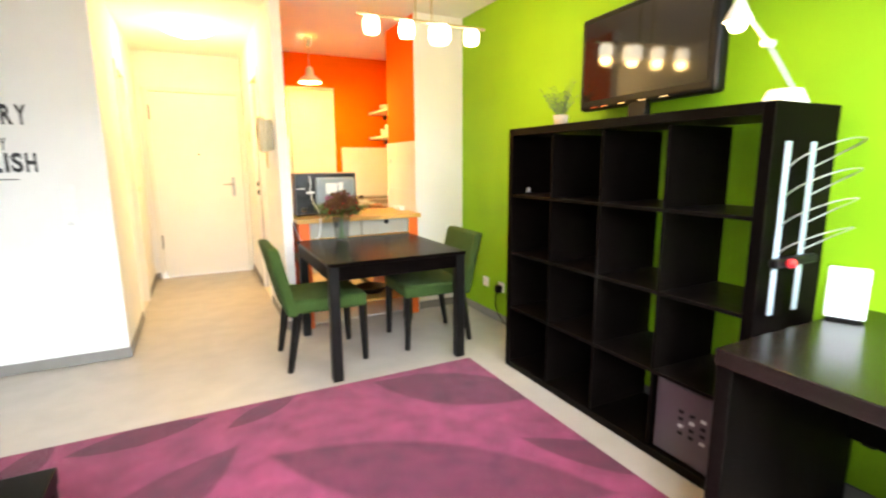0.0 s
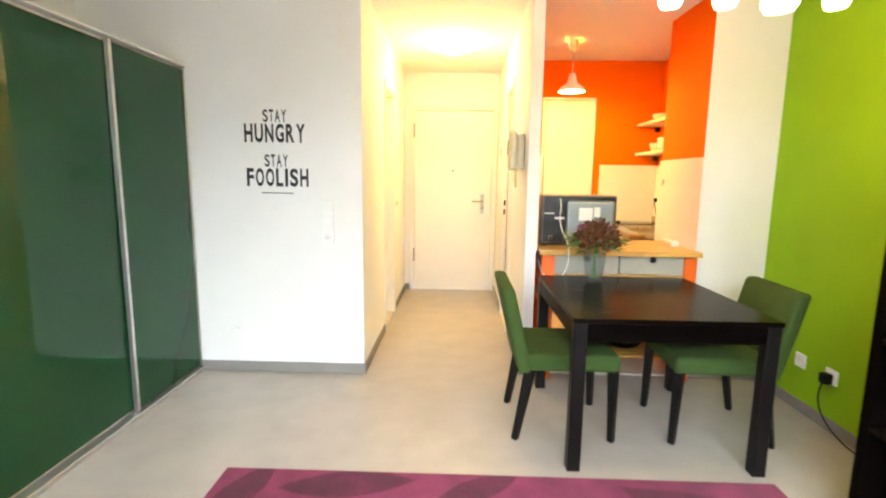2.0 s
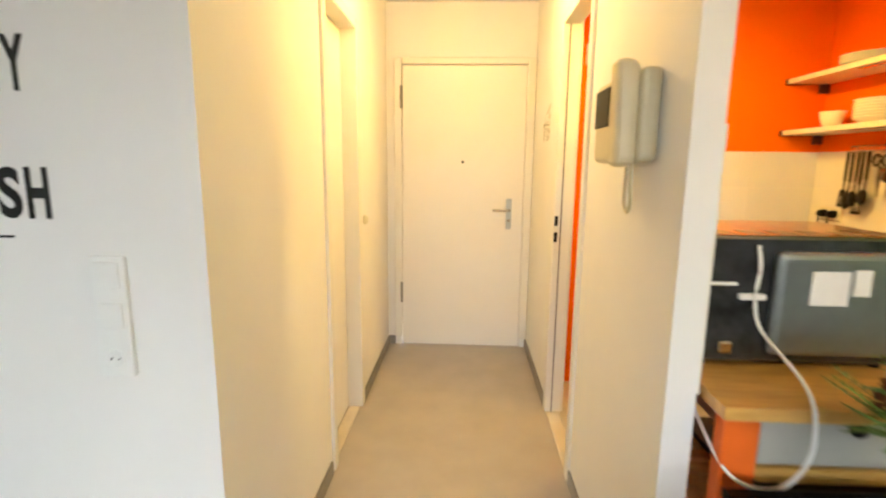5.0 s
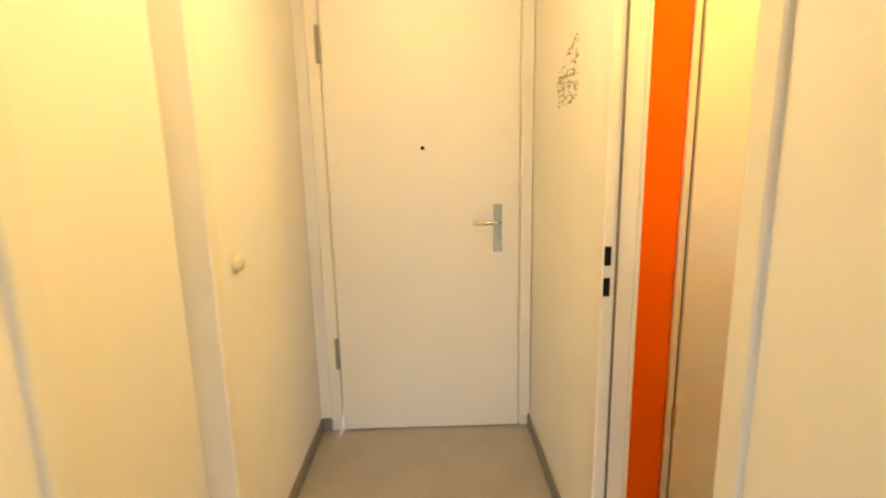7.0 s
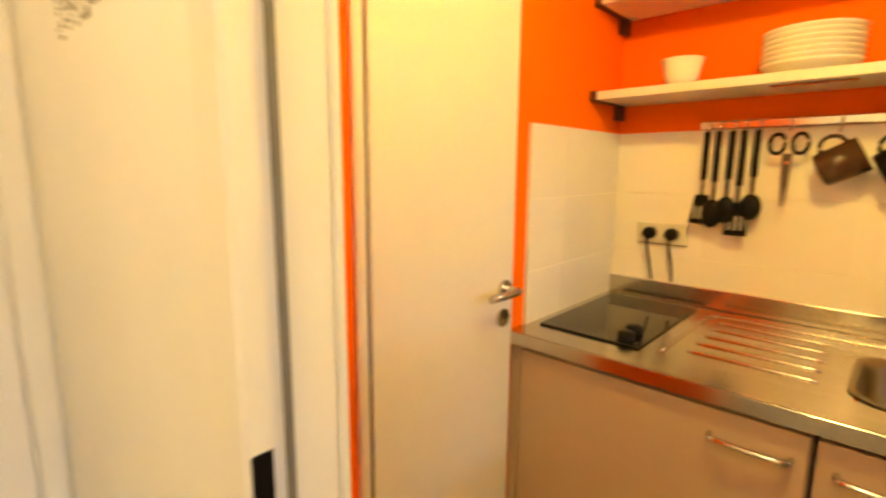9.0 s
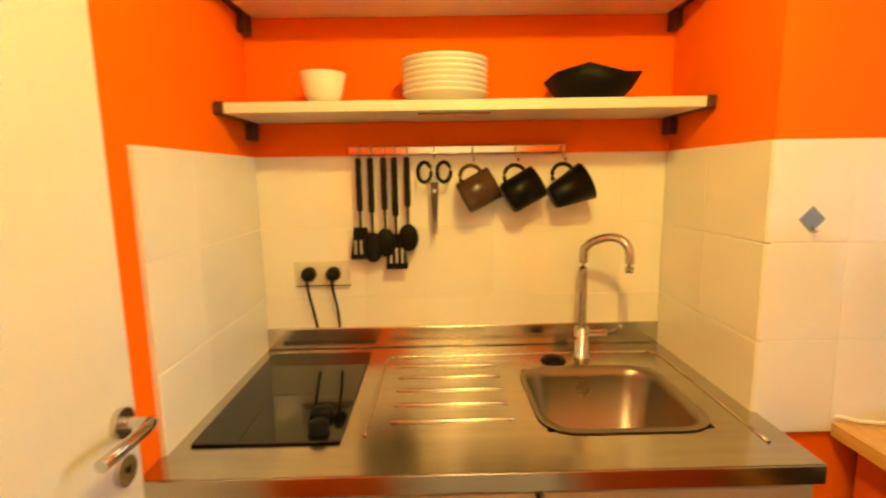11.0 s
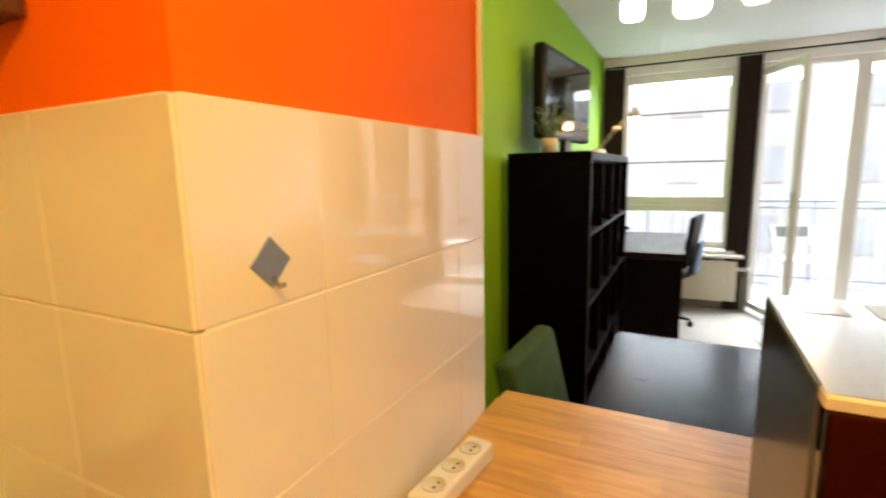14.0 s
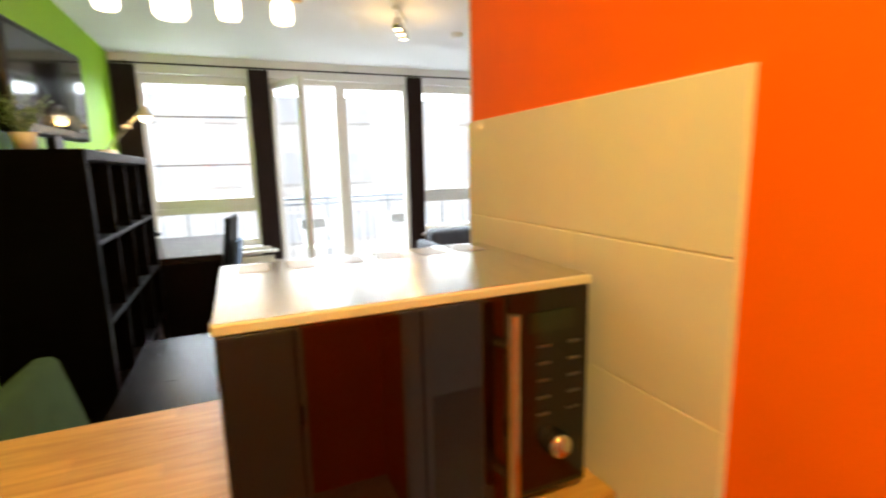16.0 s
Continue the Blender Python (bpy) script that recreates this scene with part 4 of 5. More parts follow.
def bouquet():
    ob = thing("flower_vase", "clear glass vase holding a mixed autumn bouquet, on the table", "vase", (1.425, 3.20, 0.728))
    prof = [(0.0, 0.004), (0.040, 0.0), (0.052, 0.03), (0.060, 0.10), (0.070, 0.185), (0.067, 0.186), (0.057, 0.10), (0.047, 0.032), (0.0, 0.022)]
    v = part("vase", lathe(bmesh.new(), prof, seg=10), M_vaseglass, ob, "faceted clear glass vase")
    v.visible_shadow = False
    rnd = random.Random(9)
    for i in range(9):
        a, r = rnd.uniform(0, 6.28), rnd.uniform(0.004, 0.028)
        p, q = (r * math.cos(a + 2.5), r * math.sin(a + 2.5), 0.024), (1.5 * r * math.cos(a), 1.5 * r * math.sin(a), 0.24)
        part("stem", rod(bmesh.new(), p, q, 0.0028, seg=6), M_stem, ob)
    kinds = [(M_maroon, 0.034), (M_rust, 0.031), (M_maroon, 0.028), (M_mauve, 0.026)]
    for i in range(64):
        u = rnd.random()
        a = i * 2.399
        th = math.acos(1 - 1.05 * (i + 0.5) / 64)
        c = Vector((0.112 * math.sin(th) * math.cos(a), 0.112 * math.sin(th) * math.sin(a), 0.235 + 0.105 * math.cos(th))) * rnd.uniform(0.93, 1.05)
        mat, r = kinds[rnd.choice((0, 0, 1, 1, 1, 2, 2, 1, 0, 1, 1, 3))]
        bm = bmesh.new()
        for k in range(18):
            d = Vector((rnd.gauss(0, 1), rnd.gauss(0, 1), rnd.gauss(0.3, 1))).normalized()
            t = d.orthogonal().normalized()
            s = d.cross(t)
            p = c + d * r * 0.35
            bm.faces.new([bm.verts.new(p + d * r * f + t * r * g + s * r * h) for f, g, h in ((0, 0, 0.05), (0.5, 0.34, 0), (1, 0.06, 0.12), (0.55, -0.34, 0.05))])
        part("bloom", bm, mat, ob)
    for i in range(70):
        a = rnd.uniform(0, 6.28)
        r = rnd.uniform(0.05, 0.125)
        z = rnd.uniform(0.19, 0.27)
        p = Vector((r * math.cos(a), r * math.sin(a), z))
        d = Vector((math.cos(a), math.sin(a), rnd.uniform(-0.3, 0.45))).normalized()
        s = Vector((-math.sin(a), math.cos(a), 0)) * rnd.uniform(0.008, 0.016)
        ln = rnd.uniform(0.05, 0.095)
        bm = bmesh.new()
        q = [p, p + d * ln * 0.4 + s, p + d * ln + Vector((0, 0, -0.012)), p + d * ln * 0.4 - s, p + d * ln * 0.5 + Vector((0, 0, 0.006))]
        vs = [bm.verts.new(x) for x in q]
        bm.faces.new((vs[0], vs[1], vs[4])); bm.faces.new((vs[1], vs[2], vs[4])); bm.faces.new((vs[2], vs[3], vs[4])); bm.faces.new((vs[3], vs[0], vs[4]))
        part("leaf", bm, rnd.choice((M_leaf, M_leaf, M_stem)), ob)
    for i in range(26):
        a = rnd.choice((rnd.uniform(2.6, 3.9), rnd.uniform(5.4, 6.9), rnd.uniform(0, 6.28)))
        lean = rnd.uniform(0.9, 1.9)
        d = Vector((math.cos(a) * lean, math.sin(a) * lean, rnd.uniform(0.5, 1.0))).normalized()
        p = Vector((math.cos(a) * 0.05, math.sin(a) * 0.05, 0.19))
        ln = rnd.uniform(0.13, 0.19)
        side = d.cross(Vector((0, 0, 1))).normalized()
        bm = rod(bmesh.new(), p, p + d * ln, 0.0016, 0.0008, 5)
        for k in range(9):
            c = p + d * ln * (0.2 + 0.8 * k / 8)
            for sg in (-1, 1):
                tip = c + (side * sg * 0.9 + d * 0.7).normalized() * 0.036 * (1.1 - 0.6 * k / 8)
                w = d.cross(side).normalized() * 0.0015 + d * 0.0045
                bm.faces.new([bm.verts.new(x) for x in (c, c.lerp(tip, 0.5) + w, tip, c.lerp(tip, 0.5) - w)])
        part("frond", bm, rnd.choice((M_leaf, M_stem)), ob, "feathery green frond")
    for i in range(14):
        a = rnd.uniform(3.4, 6.0)
        p = (0.115 * math.cos(a), 0.115 * math.sin(a), rnd.uniform(0.20, 0.30))
        bm = bmesh.new()
        bmesh.ops.create_icosphere(bm, subdivisions=1, radius=0.007, matrix=Matrix.Translation(p))
        part("berry", bm, M_berry, ob)


def tulip_vase():
    ob = thing("tulip_vase", "glass vase of pink tulips on the coffee table", "vase", (-0.36, 0.98, 0.42))
    part("vase", lathe(bmesh.new(), [(0, 0.004), (0.05, 0), (0.055, 0.08), (0.07, 0.17), (0.067, 0.17), (0.051, 0.08), (0.046, 0.02), (0, 0.018)]), M_vaseglass, ob)
    rnd = random.Random(3)
    heads = ((0.17, 0.10, 0.285), (0.215, 0.10, 0.265), (0.115, 0.08, 0.25), (0.02, 0.08, 0.27), (-0.05, 0.02, 0.30), (-0.06, -0.06, 0.34), (0.06, -0.12, 0.24),
             (-0.14, 0.04, 0.33), (-0.10, 0.10, 0.28), (0.13, 0.05, 0.23), (-0.18, -0.08, 0.28), (0.0, -0.16, 0.30))
    for hx, hy, hz in heads:
        part("stem", tube(bmesh.new(), smooth([(hx * 0.1, hy * 0.1, 0.02), (hx * 0.35, hy * 0.35, hz * 0.55), (hx, hy, hz)]), 0.0035, 6), M_stem, ob)
        out = Vector((hx, hy, 0.22)).normalized()
        m = Matrix.Translation((hx, hy, hz)) @ out.to_track_quat("Z", "Y").to_matrix().to_4x4()
        head = None
        for k in range(6):
            a0 = k * math.pi / 3 + (0.25 if k % 2 else 0)
            rr = 0.032 if k % 2 else 0.028
            bm = bmesh.new()
            grid = []
            for i in range(6):
                v = i / 5
                rad = rr * math.sin(math.pi * (0.12 + 0.74 * v)) ** 0.7
                wid = 0.80 * math.sin(math.pi * (0.15 + 0.8 * v)) ** 0.6
                grid.append([bm.verts.new(m @ Vector((rad * math.cos(a0 + wid * s), rad * math.sin(a0 + wid * s), 0.078 * v))) for s in (-1, -0.5, 0, 0.5, 1)])
            for a, b in zip(grid, grid[1:]):
                for i in range(4):
                    bm.faces.new((a[i], a[i + 1], b[i + 1], b[i])).smooth = True
            if head is None:
                head = part("flower", bm, M_pink, ob, "pink tulip flower")
            else:
                part("petal", bm, M_pink, head)
    for i in range(18):
        a = i * 2.1
        d = Vector((math.cos(a), math.sin(a), 0))
        s = Vector((-math.sin(a), math.cos(a), 0))
        bm = bmesh.new()
        grid = []
        L = rnd.uniform(0.9, 1.15)
        for k in range(7):
            v = k / 6
            c = d * (0.02 + 0.13 * v * v * L) + Vector((0, 0, 0.10 + 0.24 * v * L - 0.05 * v ** 3))
            w = 0.036 * math.sin(math.pi * (0.1 + 0.88 * v))
            grid.append([bm.verts.new(c - s * w), bm.verts.new(c - d * 0.004), bm.verts.new(c + s * w)])
        for p, q in zip(grid, grid[1:]):
            for k in range(2):
                bm.faces.new((p[k], p[k + 1], q[k + 1], q[k])).smooth = True
        part("leaf", bm, M_stem, ob)


bouquet()
tulip_vase()


# things on the trolley's slatted shelves
pn = thing("frying_pan", "black frying pan on the trolley's lower shelf", "pan", (1.80, 3.72, 0.179))
part("pan", lathe(bmesh.new(), [(0, 0), (0.11, 0), (0.145, 0.05), (0.141, 0.05), (0.106, 0.005), (0, 0.005)], seg=32), M_black, pn)
part("handle", tube(bmesh.new(), [(-0.14, 0, 0.04), (-0.20, -0.02, 0.055), (-0.30, -0.04, 0.06)], 0.010), M_black, pn)
tr = thing("baking_tray", "black baking tray on the trolley's upper slatted shelf", "tray", (1.62, 3.76, 0.539))
part("tray", one_box(-0.30, 0.30, -0.20, 0.20, 0, 0.03, 0.008, 2), M_black, tr)
part("tray_rim", one_box(-0.31, 0.31, -0.21, 0.21, 0.03, 0.035, 0.002), M_black, tr)

# ---------------------------------------------------------------- lettering, switches, intercom
def lettering(text, x0, x1, z0, z1, y, parent, bold):
    """Condensed capitals: every letter is squeezed into a narrow slot, with open spacing between."""
    width = {"I": 0.36, "T": 0.88, "L": 0.86, "F": 0.86}
    gap = 0.22
    total = sum(width.get(c, 1.0) for c in text) + gap * (len(text) - 1)
    unit, x = (x1 - x0) / total, x0
    for c in text:
        cu = bpy.data.curves.new("letter", "FONT")
        cu.body, cu.size, cu.extrude, cu.offset = c, 1.0, 0.004, bold
        tmp = bpy.data.objects.new("letter", cu)
        scene.collection.objects.link(tmp)
        bpy.context.view_layer.update()
        me = bpy.data.meshes.new_from_object(tmp.evaluated_get(bpy.context.evaluated_depsgraph_get()))
        bpy.data.objects.remove(tmp)
        co = np.array([v.co[:] for v in me.vertices])
        lo, hi = co.min(0), co.max(0)
        w = unit * width.get(c, 1.0)
        sx, sz = w / (hi[0] - lo[0]), (z1 - z0) / (hi[1] - lo[1])
        for v in me.vertices:
            v.co = Vector((x + (v.co.x - lo[0]) * sx, y - 0.0006 - 0.0006 * (v.co.z > 0), z0 + (v.co.y - lo[1]) * sz))
        me.materials.clear()
        me.materials.append(M_letters)
        ob = new("letter", me)
        ob.parent = parent
        x += w + unit * gap


wl = thing("wall_lettering", "black vinyl lettering STAY HUNGRY STAY FOOLISH on the white wall", "wall lettering")
lettering("STAY", -0.634, -0.482, 1.662, 1.740, 3.499, wl, 0.020)
lettering("HUNGRY", -0.757, -0.366, 1.535, 1.652, 3.499, wl, 0.034)
lettering("STAY", -0.632, -0.480, 1.382, 1.460, 3.499, wl, 0.020)
lettering("FOOLISH", -0.752, -0.350, 1.256, 1.372, 3.499, wl, 0.034)
part("underline", one_box(-0.657, -0.447, 3.4978, 3.499, 1.211, 1.217), M_letters, wl)


def wall_socket(at, rz, group="", label="white wall socket", mat=M_wplastic):
    """A flush socket; its face looks along local -y."""
    ob = thing("wall_socket", label, "socket", at, rz, group)
    part("plate", one_box(-0.041, 0.041, -0.010, -0.001, -0.041, 0.041, 0.004, 2), mat, ob)
    m = Matrix.Translation((0, -0.010, 0)) @ Matrix.Rotation(radians(90), 4, "X")
    part("well", lathe(bmesh.new(), [(0.024, 0.0), (0.024, 0.002), (0.020, 0.002), (0.019, 0.0005), (0, 0.0005)], m=m, seg=22), M_wplastic, ob)
    for k in (-0.0095, 0.0095):
        part("pin_hole", rod(bmesh.new(), (k, -0.0104, 0), (k, -0.0112, 0), 0.0025), M_black, ob)
    return ob


sw = thing("switch_panel", "white triple panel of two switches over a socket", "light switch", (-0.229, 3.499, 0.93))
part("plate", one_box(-0.042, 0.042, -0.013, 0, -0.045, 0.245, 0.004, 2), M_wplastic, sw)
part("rocker", one_box(-0.031, 0.031, -0.019, -0.0125, 0.168, 0.232, 0.004, 2), M_wplastic, sw)
part("rocker", one_box(-0.031, 0.031, -0.019, -0.0125, 0.072, 0.136, 0.004, 2), M_wplastic, sw)
mm = Matrix.Translation((0, -0.013, 0.0)) @ Matrix.Rotation(radians(90), 4, "X")
part("socket", lathe(bmesh.new(), [(0.024, 0), (0.024, 0.002), (0.020, 0.002), (0.019, 0.0005), (0, 0.0005)], m=mm, seg=22), M_wplastic, sw)
for k in (-0.0095, 0.0095):
    part("pin_hole", rod(bmesh.new(), (k, -0.0134, 0), (k, -0.0142, 0), 0.0028), M_black, sw)
wall_socket((-0.86, 3.499, 0.30), 0, label="white wall socket low on the white wall")
wall_socket((XG - 0.001, 3.137, 0.30), 90 - 180, "sockets on the green wall", "white socket low on the green wall")
ws = wall_socket((XG - 0.001, 2.90, 0.30), -90, "sockets on the green wall", "white socket holding a black plug, on the green wall")
part("plug", one_box(-0.025, 0.025, -0.06, -0.0115, -0.04, 0.02, 0.01, 2), M_black, ws)
part("cord", tube(bmesh.new(), smooth([(0.0, -0.05, -0.03), (0.01, -0.07, -0.12), (0.06, -0.06, -0.22), (0.20, -0.04, -0.292), (0.5, -0.03, -0.294)]), 0.004), M_black, ws, "black power cord")
hs = solid("hall_switch", lathe(bmesh.new(), [(0, 0), (0.026, 0), (0.026, 0.012), (0.02, 0.022), (0, 0.024)], m=Matrix.Rotation(radians(90), 4, "Y")), M_plastic, "round ivory button on the hall wall", "wall button", (0.001, 5.19, 1.07))

ic = thing("intercom", "ivory door intercom with handset and looped cord", "intercom", (XC - 0.001, 3.805, 1.395), -90)
part("body", one_box(-0.178, 0.000, -0.092, 0, 0.0, 0.225, 0.020, 3), M_intercom, ic)
part("cradle", one_box(0.0005, 0.096, -0.052, 0, 0.004, 0.236, 0.016, 3), M_intercom, ic)
part("speaker_panel", one_box(-0.168, -0.030, -0.0945, -0.0915, 0.100, 0.205, 0.002), M_black, ic, "black speaker panel")
hsb = one_box(0.012, 0.092, -0.112, -0.053, -0.010, 0.258, 0.024, 3)
for v in hsb.verts:
    v.co.y += 0.020 * (1 - ((v.co.z - 0.115) / 0.125) ** 2)
hset = part("handset", hsb, M_intercom, ic, "ivory handset")
part("handset_grip", one_box(0.034, 0.066, -0.0965, -0.070, 0.06, 0.19, 0.006), M_seal, hset, "dark grip recess")
part("cord", tube(bmesh.new(), smooth([(0.03, -0.055, -0.008), (0.028, -0.055, -0.06), (0.022, -0.052, -0.105), (0.045, -0.05, -0.128), (0.068, -0.05, -0.10), (0.062, -0.052, -0.04), (0.058, -0.05, 0.002)]), 0.005), M_intercom, ic, "ivory looped cord")

# faded print on the hall wall
rnd = random.Random(12)
deco = thing("wall_print", "small faded grey line print on the hall wall", "wall print", (XC - 0.0008, 5.36, 1.53), -90)
bm = bmesh.new()
for i in range(170):
    u, v = rnd.random(), rnd.random()
    x, z = 0.005 - 0.25 * u, 0.23 * v * (0.5 + 0.5 * (1 - u))
    w = rnd.uniform(0.004, 0.020)
    box(bm, x, x + w, -0.0006, 0.0004, z, z + rnd.uniform(0.002, 0.007))
part("print", bm, M_scribble, deco)

# ---------------------------------------------------------------- kitchen
CZ, CX = 0.905, 2.0


def counter():
    ob = thing("sink_counter", "stainless steel counter with drainer and inset basin", "counter", (0, 0, 0))
    y0, y1 = YP1 + 0.008, YK - 0.002
    sx0, sx1, sy0, sy1 = 2.115, 2.435, 4.350, 4.690
    bm = bmesh.new()
    xs, ys = (CX - 0.012, sx0, sx1, XG - 0.004), (y0, sy0, sy1, y1)
    grid = [[[bm.verts.new((x, y, z)) for z in (CZ - 0.035, CZ)] for y in ys] for x in xs]
    for i in range(3):
        for j in range(3):
            if (i, j) == (1, 1):
                ring = [grid[1][1], grid[2][1], grid[2][2], grid[1][2]]
                for p, q in zip(ring, ring[1:] + ring[:1]):
                    bm.faces.new((p[0], q[0], q[1], p[1]))
                continue
            c = [grid[i][j], grid[i + 1][j], grid[i + 1][j + 1], grid[i][j + 1]]
            bm.faces.new([p[1] for p in c]); bm.faces.new([p[0] for p in c][::-1])
    ring = [grid[i][0] for i in range(4)] + [grid[3][j] for j in range(1, 4)] + [grid[i][3] for i in (2, 1, 0)] + [grid[0][j] for j in (2, 1)]
    for p, q in zip(ring, ring[1:] + ring[:1]):
        bm.faces.new((p[0], q[0], q[1], p[1]))
    part("top", bm, M_steel, ob)
    bm = bmesh.new()
    ring0 = []
    def rounded(x0, x1, ya, yb, r, z, n=6):
        out = []
        for cx, cy, a0 in ((x1 - r, yb - r, 0), (x0 + r, yb - r, 90), (x0 + r, ya + r, 180), (x1 - r, ya + r, 270)):
            for k in range(n + 1):
                a = radians(a0 + 90 * k / n)
                out.append(bm.verts.new((cx + r * math.cos(a), cy + r * math.sin(a), z)))
        return out
    g = 0.003
    loops = [rounded(sx0 - 0.012, sx1 + 0.012, sy0 - 0.012, sy1 + 0.012, 0.075, CZ + 0.003), rounded(sx0 + g, sx1 - g, sy0 + g, sy1 - g, 0.068, CZ + 0.0035),
             rounded(sx0 + 0.010, sx1 - 0.010, sy0 + 0.010, sy1 - 0.010, 0.066, CZ - 0.02), rounded(sx0 + 0.022, sx1 - 0.022, sy0 + 0.022, sy1 - 0.022, 0.06, CZ - 0.155),
             rounded(sx0 + 0.055, sx1 - 0.055, sy0 + 0.055, sy1 - 0.055, 0.05, CZ - 0.172)]
    for a, b in zip(loops, loops[1:]):
        for k in range(len(a)):
            bm.faces.new((a[k], a[(k + 1) % len(a)], b[(k + 1) % len(a)], b[k])).smooth = True
    bm.faces.new(loops[-1])
    # the basin's inner shade comes partly from its darker steel colour
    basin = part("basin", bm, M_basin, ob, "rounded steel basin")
    part("drain", lathe(bmesh.new(), [(0, 0), (0.03, 0), (0.035, 0.003), (0.037, 0)], at=((sx0 + sx1) / 2, (sy0 + sy1) / 2, CZ - 0.170)), M_chrome, basin)
    part("backsplash", one_box(XG - 0.016, XG - 0.003, y0, y1, CZ + 0.0005, CZ + 0.065, 0.003, 2), M_steel, ob, "steel upstand")
    part("drainer_rim", tube(bmesh.new(), smooth([(2.115, 5.06, CZ), (2.50, 5.055, CZ), (2.535, 5.03, CZ), (2.545, 4.97, CZ), (2.545, 4.37, CZ), (2.535, 4.30, CZ), (2.48, 4.28, CZ), (2.06, 4.28, CZ)], 5), 0.0045, 8), M_steel, ob)
    for i in range(5):
        x = 2.17 + i * 0.075
        part("drainer_rib", tube(bmesh.new(), [(x, 4.752, CZ - 0.0005), (x, 4.768, CZ + 0.001), (x, 4.998, CZ + 0.001), (x, 5.013, CZ - 0.0005)], 0.0045, 8), M_steel, ob)
    part("front_edge", one_box(CX - 0.016, CX - 0.0125, y0, y1, CZ - 0.037, CZ - 0.001, 0.0012), M_steel, ob)
    part("overflow_plug", lathe(bmesh.new(), [(0, 0.012), (0.018, 0.012), (0.020, 0.004), (0.033, 0.004), (0.036, 0), (0.036, -0.001)], at=(2.49, 4.590, CZ)), M_black, ob, "black waste plug on a steel ring")


def hob():
    ob = thing("hob", "black glass two-plate hob set into the counter", "hob", (0, 0, CZ))
    part("glass", one_box(2.09, 2.575, 5.105, 5.395, 0.0008, 0.006, 0.002), M_hob, ob)
    for x, y in ((2.13, 5.155), (2.195, 5.16)):
        part("knob", lathe(bmesh.new(), [(0.022, 0.006), (0.021, 0.024), (0.017, 0.028), (0, 0.028)], at=(x, y, 0), seg=20), M_black, ob)


def cabinet(y0, y1, label, handle):
    ob = thing("base_cabinet", label, "cabinet", (0, 0, 0), 0, "cabinets under the counter")
    part("body", one_box(CX + 0.024, XG - 0.02, y0 + 0.001, y1 - 0.001, 0.10, CZ - (0.20 if y0 < 4.7 else 0.038)), M_cab, ob)
    d = part("door", one_box(CX + 0.002, CX + 0.022, y0 + 0.003, y1 - 0.003, 0.105, CZ - 0.052, 0.003, 2), M_cab, ob, "beige cabinet door")
    a, b = handle
    bm = tube(bmesh.new(), smooth([(CX + 0.003, a, 0.795), (CX - 0.016, a + 0.004, 0.795), (CX - 0.024, a + 0.03, 0.795), (CX - 0.024, b - 0.03, 0.795), (CX - 0.016, b - 0.004, 0.795), (CX + 0.003, b, 0.795)]), 0.0065, 8)
    part("handle", bm, M_chrome, d, "steel bow handle")


def faucet():
    ob = thing("faucet", "satin steel sink mixer with a bent spout", "faucet", (2.515, 4.505, CZ))
    part("base", lathe(bmesh.new(), [(0.026, 0), (0.026, 0.008), (0.021, 0.012), (0.021, 0.085), (0.014, 0.092), (0, 0.092)], seg=24), M_chrome, ob)
    d = Vector((-0.62, -0.78, 0)).normalized()
    pts = [(0, 0, 0.08), (0, 0, 0.20), (0, 0, 0.30)] + [tuple(d * u + Vector((0, 0, z))) for u, z in ((0.006, 0.315), (0.022, 0.330), (0.06, 0.345), (0.09, 0.345), (0.113, 0.330), (0.122, 0.305), (0.123, 0.258))]
    part("spout", tube(bmesh.new(), smooth(pts), 0.0115, 14), M_chrome, ob)
    part("crossbar", rod(bmesh.new(), (0, -0.07, 0.065), (0, 0.025, 0.065), 0.014), M_chrome, ob)
    part("lever", tube(bmesh.new(), [(0, -0.07, 0.065), (-0.012, -0.085, 0.075), (-0.05, -0.09, 0.105)], 0.006), M_chrome, ob)


def wall_shelf(z, label):
    ob = thing("wall_shelf", label, "shelf", (0, 0, z), 0, "shelves over the sink")
    y0, y1 = YP1 + 0.008, YK - 0.002
    part("board", one_box(2.405, XG - 0.001, y0 + 0.022, y1 - 0.022, -0.026, 0, 0.002), M_cream, ob)
    for a, b in ((y0, y0 + 0.021), (y1 - 0.021, y1)):
        part("end_cap", one_box(2.402, XG - 0.002, a, b, -0.028, 0.002, 0.002), M_cap, ob, "brown end bracket")
        part("bracket", one_box(XG - 0.05, XG - 0.001, a, b, -0.075, -0.0285, 0.002), M_cap, ob)
    part("clip", one_box(2.43, 2.46, 4.77, 4.95, -0.030, -0.0262, 0.0015), M_chrome, ob)


M_cap = material("brown_bracket", (0.10, 0.045, 0.03), 0.4, 0.3, vary=0.2)
counter()
hob()
cabinet(4.735, 5.40, "beige kitchen base cabinet with steel bow handle", (4.765, 4.91))
cabinet(YP1 + 0.01, 4.730, "narrower beige sink cabinet with steel bow handle", (4.55, 4.695))
solid("counter_side_panel", one_box(CX + 0.002, XG - 0.02, 5.402, YK - 0.003, 0.005, CZ - 0.038, 0.002), M_cab, "beige end panel of the kitchen units", "panel")
solid("kitchen_plinth", one_box(CX + 0.06, XG - 0.03, YP1 + 0.01, 5.40, 0.005, 0.099), M_black, "dark recessed kitchen plinth", "plinth")
faucet()
wall_shelf(1.60, "cream wall shelf carrying bowls and plates")
wall_shelf(1.885, "upper cream wall shelf carrying plates")


